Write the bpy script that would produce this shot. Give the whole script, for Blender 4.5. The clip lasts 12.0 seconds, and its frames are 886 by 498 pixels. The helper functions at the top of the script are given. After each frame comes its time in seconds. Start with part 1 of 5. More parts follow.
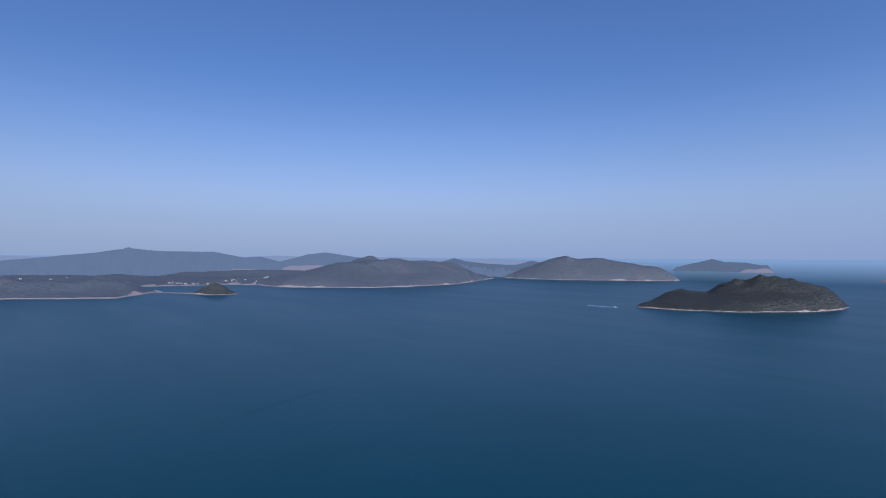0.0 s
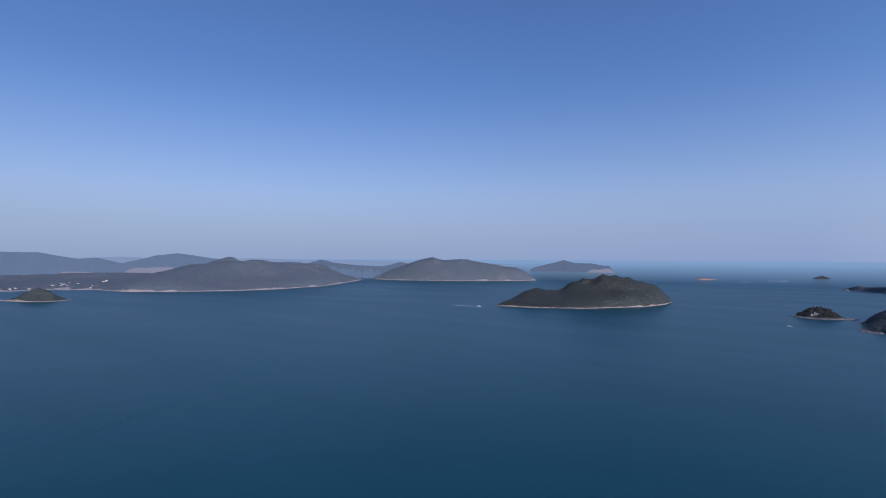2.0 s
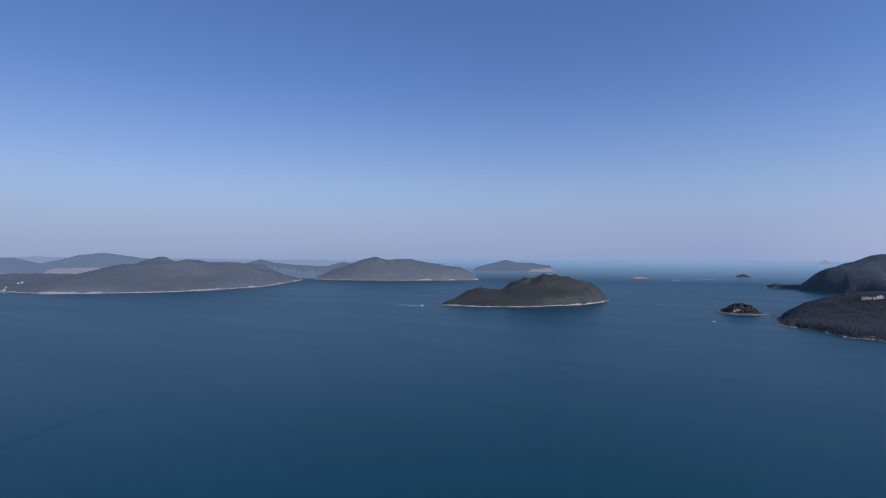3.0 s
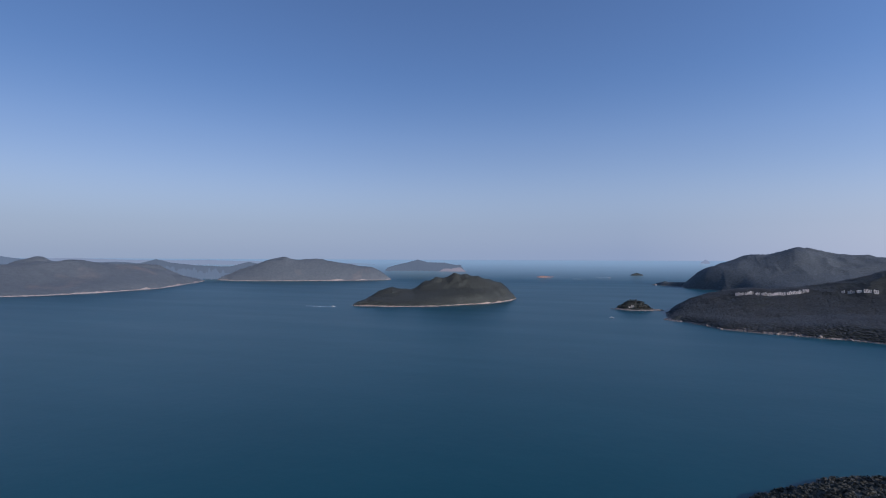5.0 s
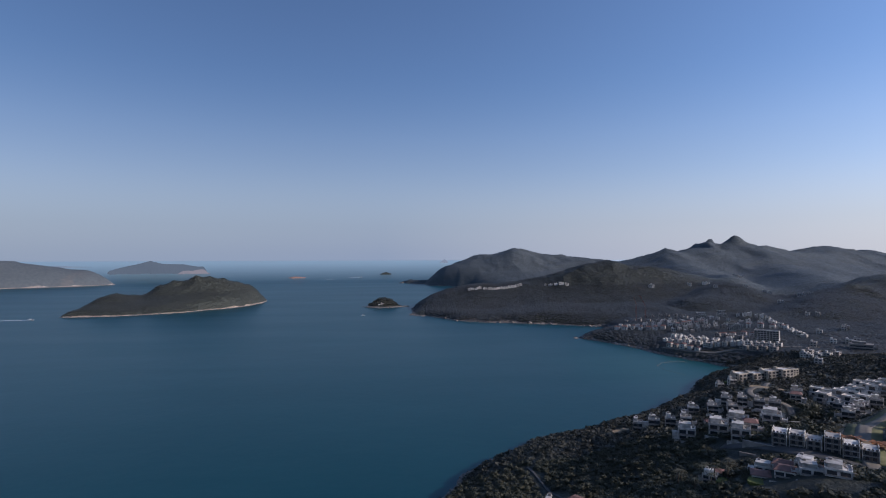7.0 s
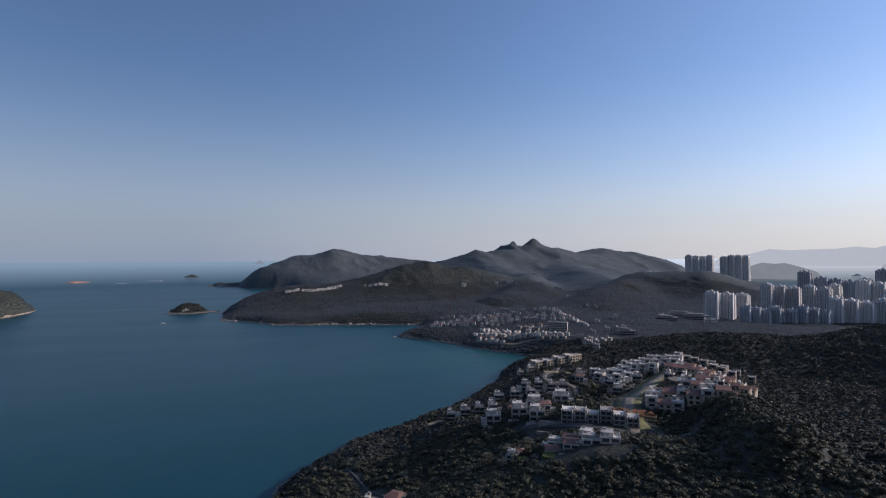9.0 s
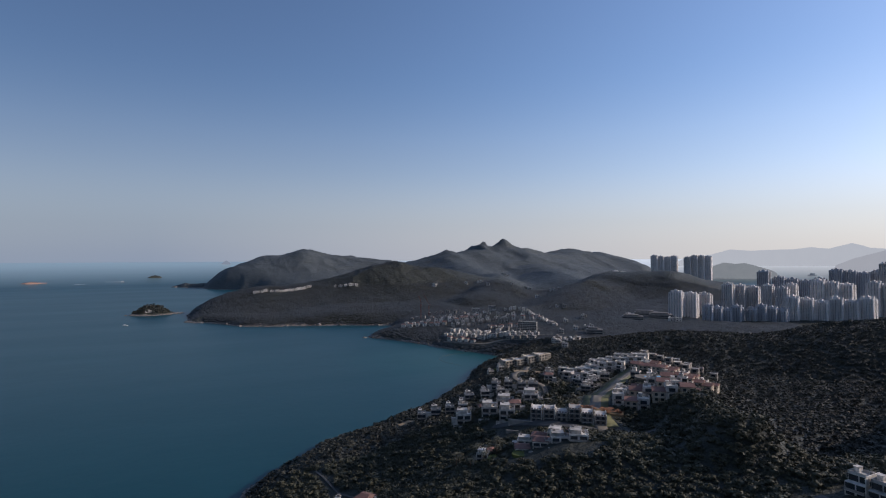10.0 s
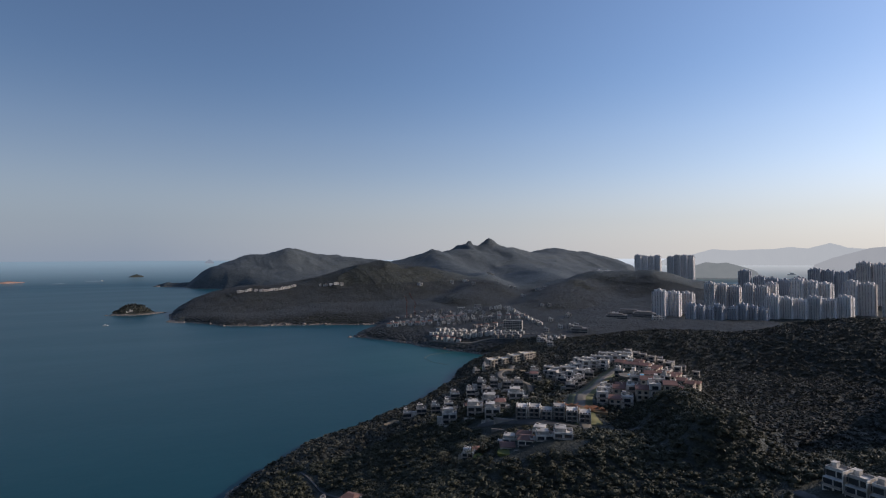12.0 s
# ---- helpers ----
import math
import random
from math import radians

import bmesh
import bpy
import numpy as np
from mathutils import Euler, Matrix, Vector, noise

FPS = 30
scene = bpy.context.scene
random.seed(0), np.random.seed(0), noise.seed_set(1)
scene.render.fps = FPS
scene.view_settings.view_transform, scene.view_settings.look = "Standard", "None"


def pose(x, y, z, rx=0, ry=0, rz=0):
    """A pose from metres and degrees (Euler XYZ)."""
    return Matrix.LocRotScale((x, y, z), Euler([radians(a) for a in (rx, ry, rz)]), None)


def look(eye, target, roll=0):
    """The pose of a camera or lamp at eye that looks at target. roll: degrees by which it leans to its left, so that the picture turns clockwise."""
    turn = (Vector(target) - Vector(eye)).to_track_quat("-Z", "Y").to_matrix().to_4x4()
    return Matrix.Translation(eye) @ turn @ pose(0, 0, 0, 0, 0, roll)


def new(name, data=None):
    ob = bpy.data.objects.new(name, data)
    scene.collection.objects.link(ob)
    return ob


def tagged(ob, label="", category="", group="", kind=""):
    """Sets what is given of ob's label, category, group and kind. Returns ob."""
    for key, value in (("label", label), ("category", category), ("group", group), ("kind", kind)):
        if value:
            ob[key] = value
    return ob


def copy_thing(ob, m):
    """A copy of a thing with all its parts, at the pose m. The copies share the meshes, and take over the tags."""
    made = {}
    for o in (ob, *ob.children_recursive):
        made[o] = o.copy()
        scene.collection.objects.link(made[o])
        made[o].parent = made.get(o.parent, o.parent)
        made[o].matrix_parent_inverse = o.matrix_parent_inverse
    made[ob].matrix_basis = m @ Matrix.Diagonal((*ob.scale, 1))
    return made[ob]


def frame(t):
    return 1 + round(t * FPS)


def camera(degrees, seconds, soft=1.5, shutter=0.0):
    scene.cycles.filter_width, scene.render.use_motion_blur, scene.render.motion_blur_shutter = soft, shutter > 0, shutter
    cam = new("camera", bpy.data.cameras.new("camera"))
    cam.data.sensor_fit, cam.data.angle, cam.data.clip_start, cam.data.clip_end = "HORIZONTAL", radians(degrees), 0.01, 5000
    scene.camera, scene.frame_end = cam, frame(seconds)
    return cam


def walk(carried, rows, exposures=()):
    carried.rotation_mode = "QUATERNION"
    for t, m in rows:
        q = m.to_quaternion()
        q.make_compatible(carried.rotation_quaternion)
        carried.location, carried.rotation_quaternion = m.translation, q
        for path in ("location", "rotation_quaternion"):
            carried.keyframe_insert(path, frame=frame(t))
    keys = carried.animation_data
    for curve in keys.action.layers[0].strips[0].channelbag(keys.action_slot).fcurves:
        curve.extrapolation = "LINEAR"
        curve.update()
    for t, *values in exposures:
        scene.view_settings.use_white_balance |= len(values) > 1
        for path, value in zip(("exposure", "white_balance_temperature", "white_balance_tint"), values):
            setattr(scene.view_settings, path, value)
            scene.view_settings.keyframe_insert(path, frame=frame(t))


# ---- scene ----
EYE = 150.0  # height of the flying camera above the sea
cam = camera(79.07, 12.0, soft=1.15)
# seconds, heading to the right of +y, tilt up, lean
TURNS = [
    (0, -48.71, 0.92, 0.33),
    (0.5, -48.49, 0.97, 0.36),
    (1, -45.65, 1.02, 0.39),
    (1.5, -39.52, 1.10, 0.37),
    (2, -34.75, 1.14, 0.33),
    (2.5, -31.30, 1.15, 0.34),
    (3, -28.76, 1.13, 0.28),
    (3.2, -27.92, 1.13, 0.28),
    (3.6, -26.70, 1.14, 0.29),
    (4.0, -25.84, 1.15, 0.29),
    (4.4, -24.49, 1.16, 0.30),
    (4.8, -21.83, 1.16, 0.30),
    (5, -19.40, 1.16, 0.25),
    (5.5, -12.10, 1.19, 0.10),
    (6, -5.41, 1.19, -0.00),
    (6.5, 0.91, 1.21, -0.07),
    (7, 6.52, 1.21, -0.18),
    (7.5, 11.92, 1.22, -0.32),
    (7.7, 14.15, 1.21, -0.37),
    (8.1, 18.39, 1.21, -0.37),
    (8.5, 22.07, 1.21, -0.36),
    (8.9, 24.96, 1.22, -0.35),
    (9.3, 26.88, 1.22, -0.34),
    (9.5, 27.51, 1.24, -0.38),
    (10, 28.66, 1.22, -0.35),
    (10.5, 29.38, 1.21, -0.32),
    (11, 29.74, 1.19, -0.27),
    (11.5, 29.99, 1.16, -0.25),
    (12, 30.17, 1.13, -0.29),
]
walk(cam, [(t, pose(0, 0, EYE, 90 + p, 0, -h) @ pose(0, 0, 0, 0, 0, r)) for t, h, p, r in TURNS],
     [(0, 0.08, 5000, 22), (2.5, 0.06, 5170, 22), (5, 0.04, 5420, 20), (7.5, -0.02, 5730, 18), (9.3, -0.07, 5940, 17), (12, -0.12, 6170, 15)])

# ---- light: late afternoon sun off to the right of the view, clear sky ----
SUN_H, SUN_E = 115.0, 25.0  # heading to the right of +y, and height, in degrees
world = bpy.data.worlds.new("sky")
scene.world = world
world.use_nodes = True
wn = world.node_tree
sky = wn.nodes.new("ShaderNodeTexSky")
sky.sky_type, sky.sun_disc = "NISHITA", False
sky.sun_elevation, sky.sun_rotation = radians(SUN_E), radians(SUN_H)
sky.altitude, sky.air_density, sky.dust_density, sky.ozone_density = 150, 1.0, 1.0, 3.0
# the air near the horizon is milky: the sky's colour pales towards it, its brightness stays
tc = wn.nodes.new("ShaderNodeTexCoord")
sep_dir = wn.nodes.new("ShaderNodeSeparateXYZ")
wn.links.new(tc.outputs["Generated"], sep_dir.inputs[0])
milk = wn.nodes.new("ShaderNodeMapRange")
milk.interpolation_type = "SMOOTHSTEP"
for key, value in (("From Min", -0.02), ("From Max", 0.34), ("To Min", 0.5), ("To Max", 1.0)):
    milk.inputs[key].default_value = value
wn.links.new(sep_dir.outputs["Z"], milk.inputs[0])
pale = wn.nodes.new("ShaderNodeHueSaturation")
wn.links.new(milk.outputs[0], pale.inputs["Saturation"])
wn.links.new(sky.outputs[0], pale.inputs["Color"])
veil = wn.nodes.new("ShaderNodeValToRGB")
veil.color_ramp.interpolation = "B_SPLINE"
for p in (0.06, 0.22):
    veil.color_ramp.elements.new(p)
for e, v in zip(veil.color_ramp.elements, (0.9, 0.79, 0.82, 1.02)):
    e.color = (v, v, v, 1)
gain = wn.nodes.new("ShaderNodeMath")
gain.operation = "MULTIPLY"
# and the haze brightens it towards the sun's side
across = wn.nodes.new("ShaderNodeMapRange")
across.inputs["From Min"].default_value = -1.0
wn.links.new(sep_dir.outputs["X"], across.inputs[0])
sunward = wn.nodes.new("ShaderNodeValToRGB")
sunward.color_ramp.interpolation = "B_SPLINE"
for p in (0.3, 0.5, 0.75):
    sunward.color_ramp.elements.new(p)
for e, v in zip(sunward.color_ramp.elements, (0.83, 0.93, 1.1, 1.56, 1.86)):
    e.color = (v / 2, v / 2, v / 2, 1)
wn.links.new(across.outputs[0], sunward.inputs[0])
twice = wn.nodes.new("ShaderNodeMath")
twice.operation = "MULTIPLY"
twice.inputs[1].default_value = 2.0
wn.links.new(sunward.outputs[0], twice.inputs[0])
wn.links.new(twice.outputs[0], gain.inputs[1])
wn.links.new(sep_dir.outputs["Z"], veil.inputs[0])
wn.links.new(veil.outputs[0], gain.inputs[0])
wn.links.new(gain.outputs[0], pale.inputs["Value"])
# the band of haze on the horizon, warmer under the sun
bank = wn.nodes.new("ShaderNodeValToRGB")
for p in (0.5, 0.8):
    bank.color_ramp.elements.new(p)
for e, c in zip(bank.color_ramp.elements, ((0.32, 0.37, 0.405), (0.295, 0.352, 0.425), (0.54, 0.545, 0.54), (0.77, 0.72, 0.62))):
    e.color = (*c, 1)
wn.links.new(across.outputs[0], bank.inputs[0])
bright = wn.nodes.new("ShaderNodeVectorMath")
bright.operation = "SCALE"
bright.inputs["Scale"].default_value = 10.0
wn.links.new(bank.outputs[0], bright.inputs[0])
fade = wn.nodes.new("ShaderNodeMapRange")
fade.interpolation_type = "SMOOTHSTEP"
for key, value in (("From Min", -0.02), ("From Max", 0.17), ("To Min", 0.92), ("To Max", 0.0)):
    fade.inputs[key].default_value = value
wn.links.new(sep_dir.outputs["Z"], fade.inputs[0])
hazed = wn.nodes.new("ShaderNodeMix")
hazed.data_type = "RGBA"
wn.links.new(fade.outputs[0], hazed.inputs[0])
wn.links.new(pale.outputs[0], hazed.inputs[6])
wn.links.new(bright.outputs[0], hazed.inputs[7])
wn.links.new(hazed.outputs[2], wn.nodes["Background"].inputs[0])
wn.nodes["Background"].inputs[1].default_value = 0.1
sun = new("sun", bpy.data.lights.new("sun", "SUN"))
sun.data.energy, sun.data.angle, sun.data.color = 3.0, radians(0.5), (1.0, 0.85, 0.67)
sd = Vector((math.sin(radians(SUN_H)) * math.cos(radians(SUN_E)), math.cos(radians(SUN_H)) * math.cos(radians(SUN_E)), math.sin(radians(SUN_E))))
sun.matrix_world = look(sd * 500, (0, 0, 0))
scene.view_settings.exposure = 0.0

# ---- materials ----
def mat(name):
    m = bpy.data.materials.new(name)
    m.use_nodes = True
    nt = m.node_tree
    return m, nt, nt.nodes["Principled BSDF"]


def node(nt, kind, **values):
    n = nt.nodes.new(kind)
    for k, v in values.items():
        n.inputs[k].default_value = v
    return n


def ramp(nt, fac, stops):
    r = nt.nodes.new("ShaderNodeValToRGB")
    el = r.color_ramp.elements
    while len(el) < len(stops):
        el.new(0.5)
    for e, (p, c) in zip(el, stops):
        e.position, e.color = p, (*c, 1)
    nt.links.new(fac, r.inputs[0])
    return r.outputs[0]


def mix(nt, fac, a, b):
    m = nt.nodes.new("ShaderNodeMix")
    m.data_type = "RGBA"
    if isinstance(fac, float):
        m.inputs[0].default_value = fac
    else:
        nt.links.new(fac, m.inputs[0])
    for s, v in ((m.inputs[6], a), (m.inputs[7], b)):
        if isinstance(v, tuple):
            s.default_value = (*v, 1)
        else:
            nt.links.new(v, s)
    return m.outputs[2]


def place(nt, scale=1.0):
    g = nt.nodes.new("ShaderNodeNewGeometry")
    m = node(nt, "ShaderNodeMapping")
    m.inputs["Scale"].default_value = (scale, scale, scale)
    nt.links.new(g.outputs["Position"], m.inputs[0])
    return m.outputs[0]


def grain(nt, scale, detail=4.0, rough=0.55):
    n = node(nt, "ShaderNodeTexNoise", Scale=scale, Detail=detail, Roughness=rough)
    nt.links.new(place(nt), n.inputs["Vector"])
    return n.outputs["Fac"]


def bump(nt, b, height, strength, distance):
    n = node(nt, "ShaderNodeBump", Strength=strength, Distance=distance)
    nt.links.new(height, n.inputs["Height"])
    nt.links.new(n.outputs[0], b.inputs["Normal"])


def plain(name, a, b_col=None, rough=0.7, scale=0.8, spec=0.3, bumpy=0.2, metal=0.0, vary=0.0):
    """A worn surface: two tones mixed by large stains and fine grain."""
    m, nt, b = mat(name)
    b_col = b_col or tuple(c * 0.72 for c in a)
    st = ramp(nt, grain(nt, scale, 5.0), [(0.35, (0, 0, 0)), (0.7, (1, 1, 1))])
    col = mix(nt, st, a, b_col)
    if vary:
        info = nt.nodes.new("ShaderNodeObjectInfo")
        hsv = node(nt, "ShaderNodeHueSaturation")
        mr = node(nt, "ShaderNodeMapRange", **{"To Min": 1 - vary, "To Max": 1 + vary})
        nt.links.new(info.outputs["Random"], mr.inputs[0])
        nt.links.new(mr.outputs[0], hsv.inputs["Value"])
        nt.links.new(col, hsv.inputs["Color"])
        col = hsv.outputs[0]
    nt.links.new(col, b.inputs["Base Color"])
    b.inputs["Roughness"].default_value = rough
    b.inputs["Metallic"].default_value = metal
    b.inputs["Specular IOR Level"].default_value = spec
    if bumpy:
        bump(nt, b, grain(nt, scale * 6), bumpy, 0.05)
    return m


def land_material(name, dark, light, soil, rock=(0.42, 0.36, 0.30), grain_scale=0.05, shore=4.0, grass=0.0, relief=1.0, hazy_uplands=None):
    """Scrub and forest floor over hills, pale rock along the waterline, bare soil in patches."""
    m, nt, b = mat(name)
    big = grain(nt, grain_scale * 0.12, 6.0, 0.6)
    fine = grain(nt, grain_scale * 2.2, 6.0, 0.65)
    green = mix(nt, ramp(nt, fine, [(0.32, (0, 0, 0)), (0.68, (1, 1, 1))]), dark, light)
    patch = ramp(nt, big, [(0.60 - grass, (0, 0, 0)), (0.74 - grass, (1, 1, 1))])
    col = mix(nt, patch, green, soil)
    if hazy_uplands:  # open grass and scrub beyond dist, haze put into its paler bluish colour
        up, dist = hazy_uplands
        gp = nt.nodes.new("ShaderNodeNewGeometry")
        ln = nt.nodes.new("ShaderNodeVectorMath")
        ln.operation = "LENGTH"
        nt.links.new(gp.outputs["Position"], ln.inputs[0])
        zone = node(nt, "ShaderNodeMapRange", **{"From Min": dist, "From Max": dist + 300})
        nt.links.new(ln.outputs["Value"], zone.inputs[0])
        hazy_heath = mix(nt, ramp(nt, fine, [(0.38, (0, 0, 0)), (0.62, (1, 1, 1))]), up, tuple(c * 0.45 for c in up))
        col = mix(nt, zone.outputs[0], col, hazy_heath)
    g = nt.nodes.new("ShaderNodeNewGeometry")
    sep = nt.nodes.new("ShaderNodeSeparateXYZ")
    nt.links.new(g.outputs["Position"], sep.inputs[0])
    wob = nt.nodes.new("ShaderNodeMath")
    wob.operation = "MULTIPLY_ADD"
    nt.links.new(grain(nt, 0.03, 5.0), wob.inputs[0])
    wob.inputs[1].default_value = -2.2 * shore
    bluff = node(nt, "ShaderNodeMapRange", **{"From Min": 0.52, "From Max": 0.7, "To Max": -3.5 * shore})  # stretches of taller cliff
    nt.links.new(grain(nt, 0.007, 3.0), bluff.inputs[0])
    high = nt.nodes.new("ShaderNodeMath")
    nt.links.new(sep.outputs["Z"], high.inputs[0])
    nt.links.new(bluff.outputs[0], high.inputs[1])
    nt.links.new(high.outputs[0], wob.inputs[2])
    mr = node(nt, "ShaderNodeMapRange", **{"From Min": shore * 0.1, "From Max": -shore * 0.25})
    nt.links.new(wob.outputs[0], mr.inputs[0])
    stone = mix(nt, ramp(nt, grain(nt, 0.25), [(0.4, (0, 0, 0)), (0.6, (1, 1, 1))]), rock, tuple(c * 0.45 for c in rock))
    col = mix(nt, mr.outputs[0], col, stone)
    nt.links.new(col, b.inputs["Base Color"])
    b.inputs["Roughness"].default_value = 0.7
    b.inputs["Specular IOR Level"].default_value = 0.3
    bump(nt, b, fine, 0.8, 6.0 * relief)
    return m


FOREST = land_material("forest_floor", (0.034, 0.037, 0.028), (0.05, 0.053, 0.041), (0.08, 0.071, 0.053), (0.3, 0.26, 0.22), 0.06, 2.6, hazy_uplands=((0.11, 0.124, 0.124), 1900))
SCRUB = land_material("island_scrub", (0.042, 0.048, 0.041), (0.068, 0.074, 0.06), (0.095, 0.083, 0.066), (0.5, 0.4, 0.31), 0.05, 1.8)
# scrub of the distant islands, with haze mixed into its base colours
HAZY_SCRUB = land_material("hazy_island_scrub", (0.088, 0.102, 0.108), (0.128, 0.144, 0.148), (0.19, 0.165, 0.15), (0.5, 0.42, 0.36), 0.03, 3.0)


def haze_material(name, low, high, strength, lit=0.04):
    """Far ridges so deep in the air that they show as air light, put in as emission."""
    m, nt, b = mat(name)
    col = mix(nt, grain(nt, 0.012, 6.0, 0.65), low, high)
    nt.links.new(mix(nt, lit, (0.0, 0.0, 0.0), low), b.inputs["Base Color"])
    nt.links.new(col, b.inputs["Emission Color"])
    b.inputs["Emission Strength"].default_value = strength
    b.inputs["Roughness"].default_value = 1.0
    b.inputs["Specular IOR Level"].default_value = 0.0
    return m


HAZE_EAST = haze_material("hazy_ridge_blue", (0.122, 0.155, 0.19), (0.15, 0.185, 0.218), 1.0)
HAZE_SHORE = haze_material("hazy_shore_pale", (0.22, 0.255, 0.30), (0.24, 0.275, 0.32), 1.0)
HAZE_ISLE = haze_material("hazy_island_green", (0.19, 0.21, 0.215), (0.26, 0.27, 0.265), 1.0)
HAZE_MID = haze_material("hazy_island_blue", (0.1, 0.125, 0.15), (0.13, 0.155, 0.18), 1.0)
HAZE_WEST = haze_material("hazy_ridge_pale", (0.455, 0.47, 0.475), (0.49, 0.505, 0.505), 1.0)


def sea_material(far=False):
    m, nt, b = mat("sea_water")
    swell = grain(nt, 0.0035, 5.0, 0.6)
    col = mix(nt, ramp(nt, swell, [(0.35, (0, 0, 0)), (0.7, (1, 1, 1))]), (0.006, 0.053, 0.069), (0.008, 0.062, 0.08))
    # pale sand under the shallows of the swimming cove
    off = nt.nodes.new("ShaderNodeVectorMath")
    off.operation = "DISTANCE"
    off.inputs[1].default_value = (445, 715, 0)
    nt.links.new(nt.nodes.new("ShaderNodeNewGeometry").outputs["Position"], off.inputs[0])
    shoal = node(nt, "ShaderNodeMapRange", **{"From Min": 30.0, "From Max": 260.0, "To Min": 0.75, "To Max": 0.0})
    shoal.interpolation_type = "SMOOTHSTEP"
    nt.links.new(off.outputs["Value"], shoal.inputs[0])
    col = mix(nt, shoal.outputs[0], col, (0.012, 0.085, 0.085))
    nt.links.new(col, b.inputs["Base Color"])
    b.inputs["IOR"].default_value = 1.33
    b.inputs["Specular IOR Level"].default_value = 0.25
    # wind lanes: slightly rougher and smoother streaks
    mp = node(nt, "ShaderNodeMapping")
    mp.inputs["Scale"].default_value = (0.0012, 0.006, 1)
    mp.inputs["Rotation"].default_value = (0, 0, 0.5)
    g = nt.nodes.new("ShaderNodeNewGeometry")
    nt.links.new(g.outputs["Position"], mp.inputs[0])
    lane = node(nt, "ShaderNodeTexNoise", Scale=1.0, Detail=5.0, Roughness=0.6)
    nt.links.new(mp.outputs[0], lane.inputs["Vector"])
    mr = node(nt, "ShaderNodeMapRange", **{"From Min": 0.3, "From Max": 0.7, "To Min": 0.31, "To Max": 0.36})
    nt.links.new(lane.outputs["Fac"], mr.inputs[0])
    nt.links.new(mr.outputs[0], b.inputs["Roughness"])
    both = nt.nodes.new("ShaderNodeMath")
    both.operation = "MULTIPLY_ADD"
    nt.links.new(grain(nt, 0.022, 2.0, 0.5), both.inputs[0])
    both.inputs[1].default_value = 3.0
    nt.links.new(grain(nt, 0.12, 3.0, 0.6), both.inputs[2])
    bump(nt, b, both.outputs[0], 0.09, 1.0)
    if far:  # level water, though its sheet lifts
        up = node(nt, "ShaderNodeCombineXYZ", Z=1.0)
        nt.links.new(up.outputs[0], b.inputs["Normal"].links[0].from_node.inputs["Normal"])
        # haze put in as emission on the outermost water, brighter sunward for the glint
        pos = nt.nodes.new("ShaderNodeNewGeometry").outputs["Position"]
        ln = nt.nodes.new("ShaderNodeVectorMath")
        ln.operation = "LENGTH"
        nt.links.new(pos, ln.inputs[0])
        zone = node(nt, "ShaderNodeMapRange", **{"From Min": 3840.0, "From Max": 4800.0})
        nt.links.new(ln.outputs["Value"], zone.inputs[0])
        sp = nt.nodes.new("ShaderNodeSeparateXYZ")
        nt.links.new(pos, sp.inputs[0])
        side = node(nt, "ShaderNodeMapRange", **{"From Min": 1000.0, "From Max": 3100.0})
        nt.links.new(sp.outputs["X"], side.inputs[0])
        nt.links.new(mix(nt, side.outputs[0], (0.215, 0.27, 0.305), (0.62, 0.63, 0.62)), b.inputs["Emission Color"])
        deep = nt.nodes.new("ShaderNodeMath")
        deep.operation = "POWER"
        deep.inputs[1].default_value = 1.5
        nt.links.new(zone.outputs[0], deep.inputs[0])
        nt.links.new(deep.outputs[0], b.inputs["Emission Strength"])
    return m


SEA = sea_material()
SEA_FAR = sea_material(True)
WHITE = plain("white_render", (0.68, 0.635, 0.57), (0.3, 0.27, 0.235), 0.75, 0.45, vary=0.3)
CREAM = plain("cream_render", (0.54, 0.47, 0.37), (0.36, 0.31, 0.25), 0.8, 0.35, vary=0.1)
TILE = plain("terracotta_tiles", (0.23, 0.125, 0.10), (0.15, 0.09, 0.075), 0.8, 0.7, vary=0.15)
DARK = plain("dark_window_glass", (0.03, 0.035, 0.04), (0.05, 0.055, 0.06), 0.15, 0.5, 0.6, 0)
GREY = plain("grey_concrete", (0.35, 0.31, 0.27), (0.2, 0.18, 0.16), 0.85, 0.3, vary=0.15)
SHELL = plain("weathered_brown_render", (0.25, 0.215, 0.185), (0.14, 0.12, 0.105), 0.9, 0.4, vary=0.2)
TOWER_A = plain("tower_grey_beige", (0.72, 0.68, 0.65), (0.6, 0.57, 0.55), 0.8, 0.1, vary=0.15)
TOWER_B = plain("tower_slate", (0.5, 0.5, 0.52), (0.42, 0.42, 0.44), 0.8, 0.1, vary=0.15)

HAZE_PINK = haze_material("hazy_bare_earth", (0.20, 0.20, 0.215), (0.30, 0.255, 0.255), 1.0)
ASPHALT = plain("asphalt", (0.11, 0.105, 0.10), (0.07, 0.07, 0.068), 0.9, 0.2)
PAVING = plain("pale_paving", (0.22, 0.19, 0.15), (0.14, 0.125, 0.105), 0.9, 0.25)
EARTH = plain("bare_earth", (0.34, 0.25, 0.15), (0.2, 0.15, 0.09), 0.95, 0.2)
LAWN = plain("lawn", (0.12, 0.13, 0.035), (0.08, 0.1, 0.03), 0.95, 0.4)
ROCK = plain("shore_rock", (0.27, 0.235, 0.2), (0.13, 0.115, 0.105), 0.9, 0.5, bumpy=0.6, vary=0.2)
POOL = plain("pool_water", (0.10, 0.34, 0.46), (0.08, 0.28, 0.4), 0.08, 0.5, 0.5)
RUST = plain("red_crane_paint", (0.36, 0.10, 0.06), (0.22, 0.08, 0.06), 0.6, 0.5)
